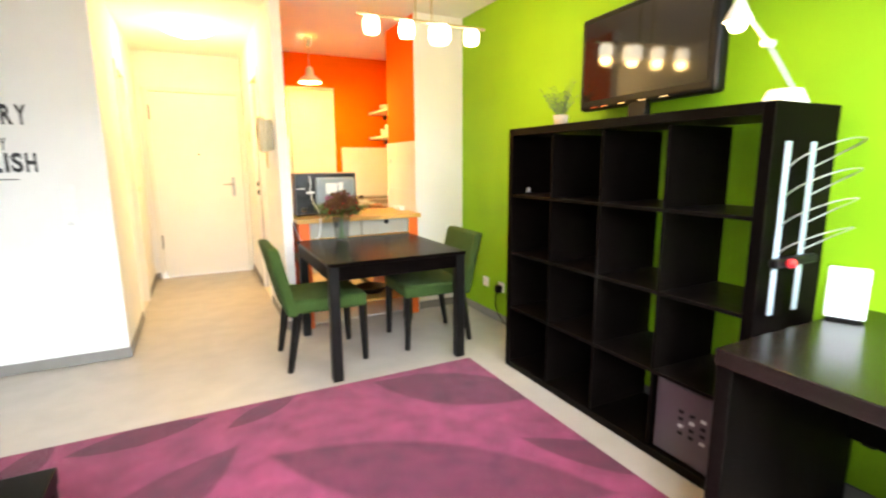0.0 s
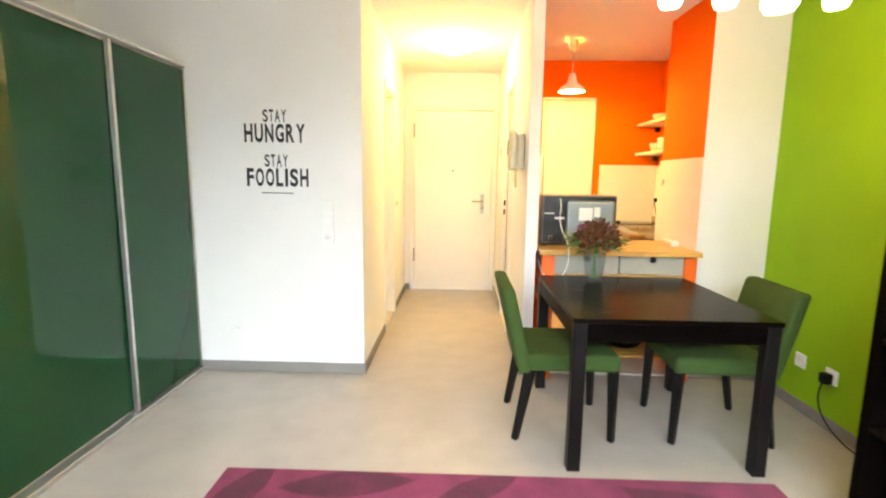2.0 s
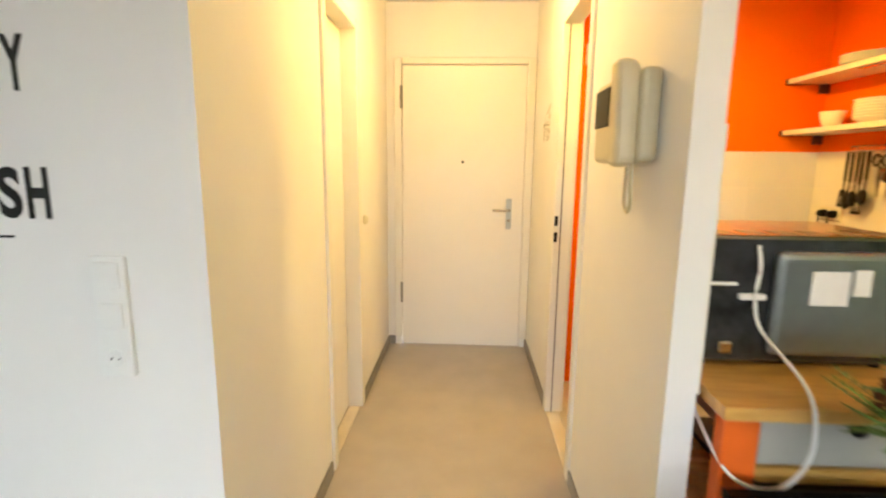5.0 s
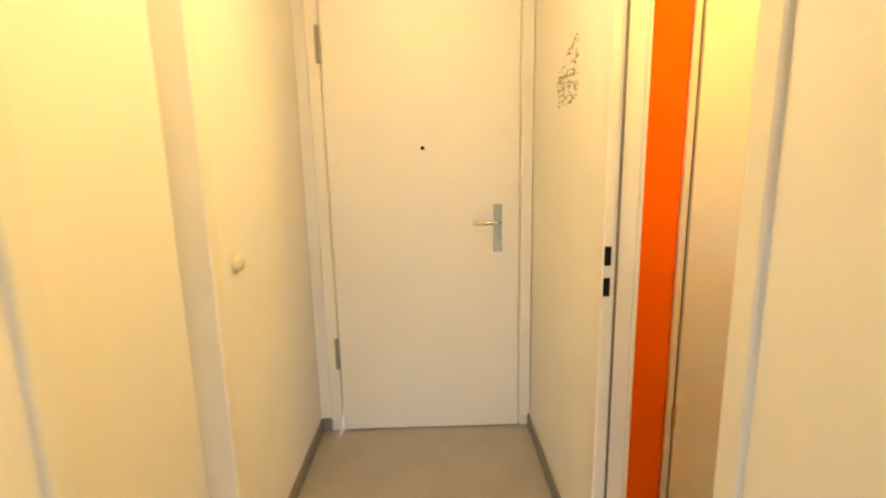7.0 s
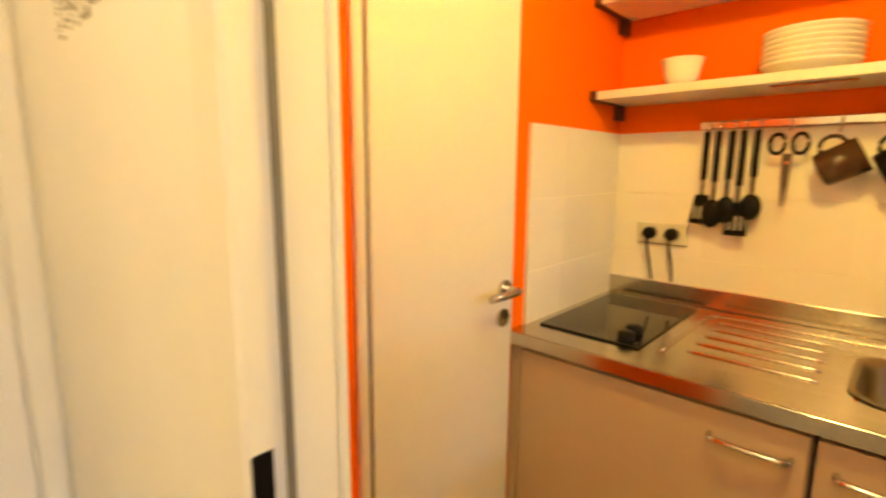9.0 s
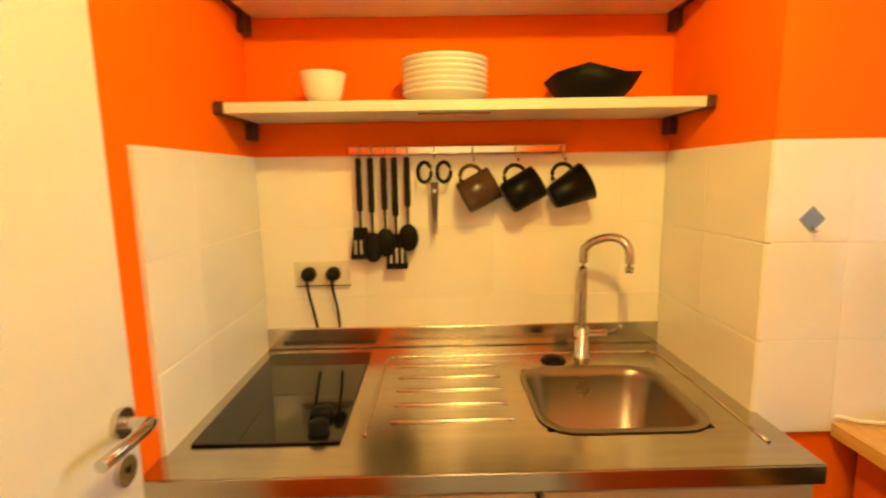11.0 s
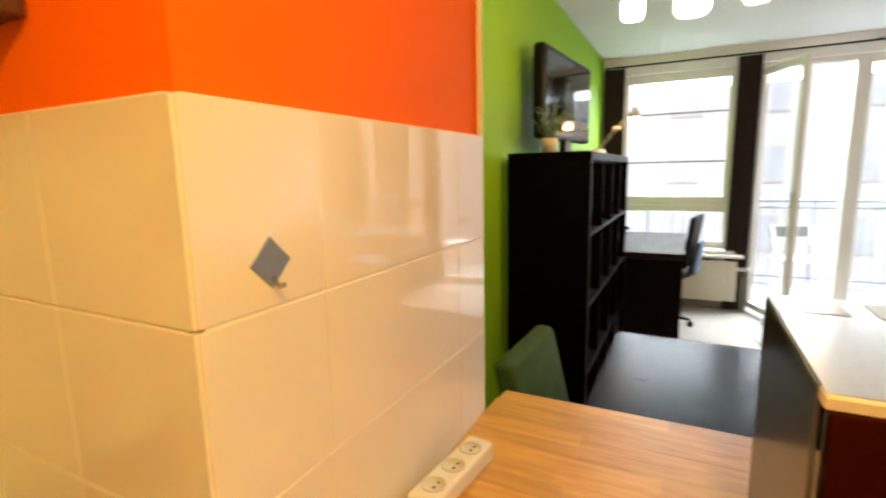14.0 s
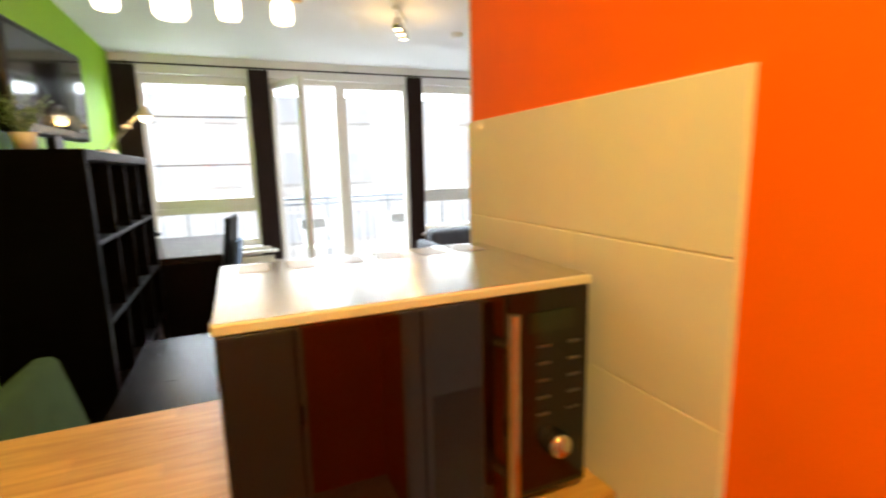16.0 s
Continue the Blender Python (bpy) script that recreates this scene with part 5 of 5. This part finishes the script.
def bowl(at, r, h, label, mat=M_china, category="bowl"):
    solid("bowl", lathe(bmesh.new(), [(0, 0), (r * 0.55, 0), (r * 0.8, h * 0.35), (r, h), (r * 0.95, h), (r * 0.74, h * 0.38), (r * 0.4, h * 0.12), (0, h * 0.1)], seg=36), mat, label, category, at)


bowl((2.52, 5.195, 1.6), 0.060, 0.085, "small white china bowl on the wall shelf")
for i in range(7):
    solid("plate", lathe(bmesh.new(), [(0, 0), (0.075, 0), (0.108, 0.024), (0.112, 0.030), (0.106, 0.029), (0.072, 0.006), (0, 0.005)], seg=40), M_china, "white china dish in a stack on the wall shelf", "plate", (2.52, 4.880, 1.6 + 0.0135 * i), 0, "stacked dishes")
M_blackbowl = material("black_woven_bowl", (0.004, 0.004, 0.004), 0.55, spec=0.15, vary=0.3, scale=20)
bm = bmesh.new()
lathe(bm, [(0, 0), (0.07, 0), (0.10, 0.03), (0.125, 0.07), (0.118, 0.07), (0.093, 0.034), (0.065, 0.008), (0, 0.006)], seg=9)
for v in bm.verts:
    v.co.z *= 1 + 0.18 * math.sin(3 * math.atan2(v.co.y, v.co.x))
solid("fruit_bowl", bm, M_blackbowl, "black angular bowl on the wall shelf", "bowl", (2.52, 4.495, 1.6))
for i in range(4):
    solid("plate", lathe(bmesh.new(), [(0, 0), (0.075, 0), (0.115, 0.012), (0.125, 0.016), (0.118, 0.016), (0.072, 0.005), (0, 0.004)], seg=40), M_china, "white china plate in a stack on the upper shelf", "plate", (2.52, 4.99, 1.885 + 0.010 * i), 0, "stacked plates")
bowl((2.52, 4.59, 1.885), 0.07, 0.10, "white china bowl on the upper shelf")

# hanging rail with utensils
rl = thing("utensil_rail", "polished steel hanging rail above the sink", "rail", (XG - 0.03, 0, 1.492))
part("bar", one_box(-0.004, 0.004, 4.535, 5.155, -0.012, 0.012, 0.003, 2), M_chrome, rl)
for y in (4.575, 5.115):
    part("mount", rod(bmesh.new(), (0, y, 0), (0.029, y, 0), 0.007), M_chrome, rl)
XR = XG - 0.042


def hook(parent, y):
    part("hook", tube(bmesh.new(), smooth([(0.012, 0, 0.0), (0.006, 0, 0.014), (-0.005, 0, 0.010), (-0.008, 0, -0.012), (-0.014, 0, -0.026), (-0.024, 0, -0.016)], 4), 0.0018, 6), M_chrome, parent)


def utensil(y, kind, length, label):
    ob = thing("kitchen_utensil", label, "utensil", (XR, y, 1.492), 0, "utensils on the rail")
    hook(ob, y)
    part("handle", one_box(-0.023, -0.015, -0.009, 0.009, -length * 0.55, -0.020, 0.003), M_black, ob)
    part("shaft", rod(bmesh.new(), (-0.019, 0, -length * 0.55), (-0.019, 0, -length * 0.72), 0.004), M_black, ob)
    if kind == "turner":
        bm = one_box(-0.022, -0.018, -0.032, 0.032, -length, -length * 0.70, 0.004)
        for v in bm.verts:
            if v.co.z > -length * 0.8:
                v.co.y *= 0.62
        b = part("blade", bm, M_black, ob)
        for k in (-0.016, 0, 0.016):
            part("slot", one_box(-0.0232, -0.0222, k - 0.003, k + 0.003, -length * 0.95, -length * 0.82), M_gplastic, b)
    else:
        bm = bmesh.new()
        bmesh.ops.create_uvsphere(bm, u_segments=16, v_segments=10, radius=1, matrix=Matrix.LocRotScale((-0.024, 0, -length * 0.86), None, (0.012, 0.029, length * 0.14)))
        for f in bm.faces:
            f.smooth = True
        part("bowl", bm, M_black, ob)


utensil(5.123, "turner", 0.305, "black nylon turner hanging from the rail")
utensil(5.090, "spoon", 0.315, "black nylon spoon hanging from the rail")
utensil(5.053, "spoon", 0.300, "black nylon ladle hanging from the rail")
utensil(5.023, "turner", 0.335, "black slotted turner hanging from the rail")
utensil(4.988, "spoon", 0.285, "black serving spoon hanging from the rail")
sc = thing("scissors", "kitchen scissors with dark loops hanging from the rail", "scissors", (XR, 4.912, 1.492))
hook(sc, 0)
for s in (-1, 1):
    part("loop", tube(bmesh.new(), [(-0.02, s * 0.027 + 0.019 * math.cos(a * 0.5236), -0.062 + 0.028 * math.sin(a * 0.5236)) for a in range(13)], 0.0055, 8), M_black, sc, "black plastic loop")
    bm = one_box(-0.021 - 0.001 * s, -0.019 - 0.001 * s, -0.008, 0.008, -0.24, -0.09, 0.0005)
    for v in bm.verts:
        if v.co.z < -0.2:
            v.co.y *= 0.15
        v.co.y += s * 0.004
    part("blade", bm, material("scissor_steel", (0.10, 0.09, 0.085), 0.3, 0.8), sc)
part("pivot", rod(bmesh.new(), (-0.024, 0, -0.115), (-0.017, 0, -0.115), 0.006), M_chrome, sc)


def mug(y, tilt, label, mat, kind="mug"):
    ob = thing("mug", label, "mug", (XR - 0.025, y, 1.422), 0, "mugs on the rail")
    m = Matrix.Rotation(radians(tilt), 4, "X") @ Matrix.Translation((0, 0.0, -0.055))
    prof = [(0, -0.050), (0.041, -0.050), (0.046, -0.044), (0.047, 0.050), (0.044, 0.050), (0.041, -0.043), (0, -0.045)] if kind == "mug" else \
        [(0, -0.055), (0.030, -0.055), (0.034, -0.048), (0.055, 0.052), (0.052, 0.052), (0.031, -0.046), (0, -0.048)]
    mm2 = Matrix.Translation((-0.016, -0.012, -0.045)) @ Matrix.Rotation(radians(tilt), 4, "X")
    part("cup", lathe(bmesh.new(), prof, m=mm2, seg=30), mat, ob)
    pts = [mm2 @ Vector((0, 0.043 + 0.032 * math.sin(radians(a)), 0.030 * math.cos(radians(a)) )) for a in range(0, 181, 15)]
    part("handle", tube(bmesh.new(), pts, 0.0055, 8), mat, ob)
    part("hook", tube(bmesh.new(), smooth([(0.036, 0, 0.062), (0.030, 0, 0.076), (0.018, 0, 0.07), (0.010, 0, 0.045), (-0.008, 0, 0.034), (-0.02, 0, 0.045)], 4), 0.0018, 6), M_chrome, ob)
    return ob


mug(4.802, 62, "dark brown mug hanging by its handle from the rail", M_mug)
g2 = mug(4.679, 60, "black mug with pale lettering marks, hanging from the rail", M_black)
part("print_mark", one_box(-0.0545, -0.0535, -0.02, 0.02, -0.04, -0.034), M_gplastic, g2)
mug(4.549, 64, "black conical cup hanging from the rail", M_black, "cone")

ds = thing("double_socket", "cream double socket with two black plugs", "socket", (XG - 0.011, 5.250, 1.135), -90)
part("plate", one_box(-0.082, 0.082, -0.009, 0, -0.041, 0.041, 0.004, 2), M_plastic, ds)
for x, dx in ((-0.036, 0.02), (0.036, 0.015)):
    p = part("plug", lathe(bmesh.new(), [(0.021, 0), (0.021, 0.02), (0.015, 0.04), (0, 0.042)], m=Matrix.Translation((x, -0.009, 0.004)) @ Matrix.Rotation(radians(90), 4, "X"), seg=20), M_black, ds, "black round plug")
    part("cord", tube(bmesh.new(), smooth([(x, -0.042, 0.0), (x + 0.003, -0.045, -0.04), (x + 0.01, -0.03, -0.10), (x + dx, -0.028, -0.155)]), 0.0042, 8), M_black, p)
part("plate_line", one_box(-0.075, 0.085, -0.0102, -0.0088, -0.034, -0.031), M_black, ds)

hk = thing("adhesive_hook", "blue-grey diamond adhesive hook on the pillar tiles", "hook", (XPI - 0.0145, 4.145, 1.320), -90)
bm = one_box(-0.020, 0.020, -0.004, 0, -0.020, 0.020, 0.001)
bmesh.ops.rotate(bm, verts=bm.verts, cent=(0, 0, 0), matrix=Matrix.Rotation(radians(45), 3, "Y"))
part("plate", bm, M_sticker, hk)
part("peg", tube(bmesh.new(), [(0, -0.004, -0.016), (0, -0.012, -0.026), (0, -0.020, -0.022)], 0.003), M_chrome, hk)

# ---------------------------------------------------------------- lamps
hl = thing("hall_ceiling_lamp", "lit square glass ceiling lamp in the hall", "ceiling lamp", (0.55, 4.78, 2.49), 45)
part("mount", one_box(-0.07, 0.07, -0.07, 0.07, -0.03, 0.009), M_wplastic, hl)
bm = bmesh.new()
lathe(bm, [(0.20, -0.035), (0.205, -0.045), (0.14, -0.075), (0, -0.085)], seg=4, m=Matrix.Rotation(radians(45), 4, "Z"))
sh = part("shade", bm, M_glowh, hl, "glowing frosted glass shade")
sh.visible_shadow = False

pl = thing("pendant_lamp", "white conical pendant lamp hanging in the kitchen", "pendant lamp", (1.58, 4.72, 2.075))
part("shade", lathe(bmesh.new(), [(0.112, 0.0), (0.114, 0.004), (0.100, 0.028), (0.040, 0.075), (0.030, 0.13), (0.022, 0.15), (0.020, 0.15), (0.027, 0.128), (0.036, 0.073), (0.097, 0.026), (0.110, 0.0)], seg=40), M_pendant, pl)
part("cord", rod(bmesh.new(), (0, 0, 0.15), (0, 0, 0.335), 0.003), M_gplastic, pl)
part("ceiling_rose", lathe(bmesh.new(), [(0.020, 0.33), (0.034, 0.375), (0.036, 0.423), (0, 0.424)]), M_gplastic, pl)
bm = bmesh.new()
bmesh.ops.create_uvsphere(bm, u_segments=20, v_segments=12, radius=0.040, matrix=Matrix.Translation((0, 0, 0.022)))
bulb = part("bulb", bm, M_glow, pl, "glowing bulb")
bulb.visible_shadow = False
# added emissive disc: gives the shade's underside its lit look
df = part("glow_disc", rod(bmesh.new(), (0, 0, 0.003), (0, 0, 0.010), 0.106, 0.100, 36), M_glow, pl, "added glowing disc for the lit underside of the shade")
df.visible_shadow = False

bl = thing("bar_lamp", "four-light ceiling bar with glowing opal shades", "ceiling lamp", (1.72, 2.36, 2.07))
part("bar", one_box(-0.39, 0.40, -0.011, 0.011, 0.0, 0.014, 0.003), M_brass, bl)
part("mount", one_box(-0.12, 0.12, -0.03, 0.03, 0.405, 0.43, 0.004), M_brass, bl)
for x in (-0.05, 0.05):
    part("stem", rod(bmesh.new(), (x, 0, 0.01), (x, 0, 0.41), 0.005), M_brass, bl)
for i, x in enumerate((-0.31, -0.105, 0.10, 0.31)):
    r, h = (0.062, 0.10) if i == 2 else (0.043, 0.088)
    s = part("shade", lathe(bmesh.new(), [(0, -0.002), (r * 0.8, -0.004), (r, -0.02), (r, -h * 0.8), (r * 0.8, -h), (0, -h - 0.002)], at=(x, 0, 0)), M_glow, bl, "glowing opal glass shade")
    s.visible_shadow = False

sp = thing("ceiling_spots", "white ceiling bar with three lit spots", "ceiling lamp", (0.43, 0.98, 2.47), 62)
part("rail", one_box(-0.19, 0.19, -0.02, 0.02, 0.0, 0.029, 0.004), M_wplastic, sp)
for x in (-0.14, 0.0, 0.14):
    part("arm", rod(bmesh.new(), (x, 0, 0), (x, 0, -0.05), 0.007), M_chrome, sp)
    hd = part("head", lathe(bmesh.new(), [(0.018, -0.04), (0.030, -0.06), (0.034, -0.12), (0.030, -0.12), (0, -0.10)], at=(x, 0, 0)), M_chrome, sp)
    b = part("bulb", lathe(bmesh.new(), [(0, -0.112), (0.027, -0.112), (0.029, -0.120), (0, -0.122)], at=(x, 0, 0)), M_glow, hd)
    b.visible_shadow = False
solid("smoke_detector", lathe(bmesh.new(), [(0.05, 0.0), (0.05, -0.02), (0.035, -0.035), (0, -0.036)], at=(0, 0, 0)), M_wplastic, "round white smoke detector on the ceiling", "smoke detector", (-0.2, 0.6, 2.499))

dl = thing("desk_lamp", "lit white articulated lamp on the shelf unit", "lamp", (2.41, 0.780, 1.49))
bm = lathe(bmesh.new(), [(0, 0.055), (0.055, 0.055), (0.060, 0.045), (0.078, 0.006), (0.078, 0.0), (0, 0)], seg=10)
part("base", bm, M_wplastic, dl)
for o in (-0.012, 0.012):
    part("arm", rod(bmesh.new(), (0.0 + o, -0.03, 0.05), (-0.13 + o, 0.0, 0.20), 0.004), M_gplastic, dl)
    part("upper_arm", rod(bmesh.new(), (-0.13 + o, 0.0, 0.20), (-0.24 + o * 0.5, 0.033, 0.31), 0.004), M_gplastic, dl)
part("joint", rod(bmesh.new(), (-0.155, 0.0, 0.20), (-0.105, 0.0, 0.20), 0.014), M_wplastic, dl)
hd = part("shade", lathe(bmesh.new(), [(0.015, 0.065), (0.022, 0.05), (0.046, 0.0), (0.043, 0.0), (0.018, 0.05), (0.0, 0.06)], at=(-0.25, 0.035, 0.265)), M_wplastic, dl)
bm = bmesh.new()
bmesh.ops.create_uvsphere(bm, u_segments=16, v_segments=10, radius=0.031, matrix=Matrix.Translation((-0.25, 0.035, 0.258)))
b = part("bulb", bm, M_glow, hd, "glowing bulb")
b.visible_shadow = False

# ---------------------------------------------------------------- small things in the living room
pp = thing("potted_plant", "small grey-green plant in a pale pot on the shelf unit", "plant", (2.44, 2.02, 1.49))
part("pot", lathe(bmesh.new(), [(0, 0), (0.034, 0), (0.044, 0.075), (0.040, 0.075), (0.033, 0.06), (0, 0.06)]), M_terracotta, pp)
rnd = random.Random(21)
for i in range(26):
    a, ln = rnd.uniform(0, 6.28), rnd.uniform(0.08, 0.22)
    lean = rnd.uniform(0.15, 0.75)
    p = Vector((0.012 * math.cos(a), 0.012 * math.sin(a), 0.06))
    q = p + Vector((math.cos(a) * lean, math.sin(a) * lean, 1)).normalized() * ln
    tw = part("twig", rod(bmesh.new(), p, q, 0.0018, 0.001, 5), M_sage, pp)
    bm = bmesh.new()
    for k in range(9):
        c = p.lerp(q, 0.3 + 0.7 * k / 8)
        d = Vector((rnd.gauss(0, 1), rnd.gauss(0, 1), rnd.uniform(0.2, 1.2))).normalized() * rnd.uniform(0.014, 0.026)
        s = d.orthogonal().normalized() * 0.005
        bm.faces.new([bm.verts.new(x) for x in (c, c + d * 0.5 + s, c + d, c + d * 0.5 - s)])
    part("leaves", bm, M_sage, tw)

rk = thing("letter_rack", "pale metal strip rack with wire loops and red knob", "rack", (2.21, 0.648, 0.767))
for x in (0.005, 0.155):
    part("strip", one_box(x, x + 0.030, 0.0, 0.006, 0.0, 0.59, 0.002), M_bluestrip, rk, "pale blue-grey strip")
for i in range(4):
    z = 0.22 + i * 0.095
    pts = smooth([(0.02, -0.002, z), (0.02, -0.05, z + 0.04), (0.08, -0.12, z + 0.085), (0.20, -0.13, z + 0.090), (0.225, -0.06, z + 0.05), (0.17, -0.002, z)], 5)
    part("wire_loop", tube(bmesh.new(), pts, 0.0024, 6), M_wire, rk, "pale wire loop")
part("crossbar", one_box(-0.03, 0.22, -0.03, -0.002, 0.175, 0.205, 0.005), M_black, rk)
bm = bmesh.new()
bmesh.ops.create_uvsphere(bm, u_segments=14, v_segments=10, radius=0.017, matrix=Matrix.Translation((0.035, -0.04, 0.19)))
part("knob", bm, M_red, rk, "red knob")

rt = thing("router", "slim white router standing on the desk", "router", (2.405, 0.510, 0.765), -66)
part("body", one_box(-0.056, 0.056, -0.018, 0.018, 0.008, 0.180, 0.006, 2), M_wplastic, rt)
part("foot", one_box(-0.050, 0.050, -0.03, 0.03, 0, 0.0085, 0.003), M_black, rt)
tp = thing("telephone", "small white telephone base on the desk", "telephone", (2.46, 0.30, 0.765), 20)
part("base", one_box(-0.06, 0.06, -0.05, 0.05, 0, 0.02, 0.008, 2), M_wplastic, tp)
part("handset", one_box(-0.022, 0.022, -0.02, 0.012, 0.018, 0.15, 0.010, 2), M_wplastic, tp)
ps2 = thing("socket_block", "white multi-way socket strip on the wall under the desk", "power strip", (XG - 0.001, 0.45, 0.27), -90)
part("body", one_box(-0.16, 0.16, -0.035, 0, 0, 0.055, 0.006, 2), M_wplastic, ps2)
for x in (-0.10, 0.0, 0.10):
    part("plug", one_box(x - 0.022, x + 0.022, -0.075, -0.034, 0.006, 0.05, 0.008, 2), M_black, ps2)
solid("waste_bin", lathe(bmesh.new(), [(0, 0.002), (0.10, 0), (0.125, 0.28), (0.120, 0.28), (0.097, 0.01), (0, 0.01)], seg=30), M_gplastic, "grey waste bin under the desk", "bin", (2.38, 0.18, 0))
sl = thing("reading_lamp", "small black reading lamp behind the sofa", "lamp", (-1.36, YN + 0.10, 0.565))
part("base", rod(bmesh.new(), (0, 0, 0), (0, 0, 0.012), 0.04, seg=20), M_black, sl)
part("neck", tube(bmesh.new(), smooth([(0, 0, 0.01), (0, 0.01, 0.25), (0.02, 0.03, 0.36), (0.08, 0.05, 0.37)]), 0.005), M_black, sl)
part("head", rod(bmesh.new(), (0.06, 0.05, 0.37), (0.13, 0.06, 0.345), 0.014, 0.024), M_black, sl)

# ---------------------------------------------------------------- balcony and what lies outside
structure("balcony_floor", one_box(-3.2, 4.2, -2.35, YN - 0.2, -0.22, -0.02), M_conc, "pale concrete balcony floor", "balcony")
M_railing = material("galvanised_railing", (0.24, 0.27, 0.31), 0.5, 0.2, vary=0.1, scale=12)
rail = thing("balcony_railing", "grey steel balcony railing with thin bars", "railing", (0, -2.3, 0))
for z in (0.10, 0.92, 1.0):
    part("rail", rod(bmesh.new(), (-3.1, 0, z), (4.1, 0, z), 0.014 if z < 1 else 0.02), M_railing, rail)
for i in range(9):
    x = -3.0 + i * 0.875
    part("post", rod(bmesh.new(), (x, 0, -0.02), (x, 0, 1.0), 0.014), M_railing, rail)
for i in range(60):
    x = -3.0 + i * 0.118
    part("baluster", rod(bmesh.new(), (x, 0, 0.11), (x, 0, 0.91), 0.005, seg=6), M_railing, rail)


def balcony_chair(at, rz):
    ob = thing("folding_chair", "pale folding chair with a dark back slat, on the balcony", "chair", at, rz, "chairs on the balcony")
    part("seat", one_box(-0.2, 0.2, -0.18, 0.18, 0.42, 0.44, 0.006), M_wplastic, ob, "pale seat")
    part("back_slat", one_box(-0.2, 0.2, 0.20, 0.215, 0.64, 0.76, 0.005), M_seal, ob, "dark back slat")
    for x in (-0.19, 0.19):
        part("leg", rod(bmesh.new(), (x, -0.2, 0), (x, 0.21, 0.78), 0.010), M_wplastic, ob)
        part("leg", rod(bmesh.new(), (x * 0.9, 0.2, 0), (x * 0.9, -0.17, 0.44), 0.010), M_wplastic, ob)
    return ob


bc = balcony_chair((0.70, -1.75, -0.02), 200)
copy_thing(bc, pose(-0.42, -1.75, -0.02, 0, 0, 160))
structure("ground", one_box(-300, 300, -300, -2.5, -9.3, -9.0), M_ground, "grey courtyard ground far below", "ground")


def house(name, x0, x1, y, z1, mat, label, cols, rows, z0=-9.0):
    ob = thing(name, label, "building", ((x0 + x1) / 2, y, z0))
    w, h = x1 - x0, z1 - z0
    part("wall", one_box(-w / 2, w / 2, -8, 0, 0, h), mat, ob)
    part("roof", one_box(-w / 2 - 0.3, w / 2 + 0.3, -8.2, 0.3, h, h + 0.35, 0.05), M_farframe, ob)
    for i in range(cols):
        for j in range(rows):
            x, z = -w / 2 + (i + 0.5) * w / cols, 1.0 + j * 2.9
            wd = part("window", one_box(x - 0.65, x + 0.65, -0.02, 0.04, z, z + 1.55, 0.02), M_farframe, ob)
            for k in (-0.31, 0.31):
                part("pane", one_box(x + k - 0.27, x + k + 0.27, 0.035, 0.05, z + 0.08, z + 1.47), M_farglass, wd)
            part("sill", one_box(x - 0.70, x + 0.70, 0.0, 0.045, z - 0.05, z - 0.02), M_farframe, wd)


house("apartment_building", -12, 13, -20, 9.0, M_facade, "pale rendered apartment building across the courtyard", 8, 6)
house("brick_building", -24, -12.5, -18, 7.0, M_brick, "red brick building across the courtyard", 4, 5)

# ---------------------------------------------------------------- tiles, last
def grout(parent, *b):
    part("grout", one_box(*b), M_grout, parent)


ZB = TZ - 3 * TH
grout(kitchen_east, XG - 0.0094, XG - 0.0005, YP1 + 0.007, YK - 0.001, ZB, TZ)
tiled(kitchen_east, ((XG - 0.001, YK - 0.012, 0), (0, -1, 0), (-1, 0, 0)), YK - 0.012 - YP1 - 0.017, 3, None, 0.30)
grout(kitchen_end, 2.062, XG - 0.010, YK - 0.0094, YK - 0.0005, ZB, TZ)
tiled(kitchen_end, ((2.062, YK - 0.001, 0), (1, 0, 0), (0, -1, 0)), XG - 0.011 - 2.062, 3, None, 0.20)
grout(pillar, XPI - 0.0159, XPI - 0.0065, YP0 + 0.002, YP1 + 0.007, ZB, TZ)
tiled(pillar, ((XPI - 0.0075, YP1 + 0.014, 0), (0, -1, 0), (-1, 0, 0)), YP1 + 0.014 - YP0, 3, None, 0.17)
grout(pillar, XPI - 0.006, XG - 0.010, YP1 + 0.0065, YP1 + 0.0159, ZB, TZ)
tiled(pillar, ((XPI - 0.016, YP1 + 0.0075, 0), (1, 0, 0), (0, 1, 0)), XG - 0.011 - XPI + 0.016, 3, None, 0.23)
grout(partition, XP + 0.0085, XP + 0.0174, 3.553, 4.222, ZB, TZ)
tiled(partition, ((XP + 0.009, 3.553, 0), (0, 1, 0), (1, 0, 0)), 0.669, 3, None, 0.38)
ft = {}
y = 3.585
while y < YK - 0.02:
    x = XP + 0.01
    h = min(0.297, YK - 0.003 - y)
    while x < XG - 0.02:
        w = min(0.297, XG - 0.003 - x)
        k = (round(w, 3), round(h, 3))
        if k not in ft:
            ft[k] = mesh_of("floor_tile", one_box(0, w, 0, h, 0.003, 0.009, 0.001), M_ftile)
        piece("floor_tile", ft[k], kfloor, (x, y, 0))
        x += 0.3
    y += 0.3
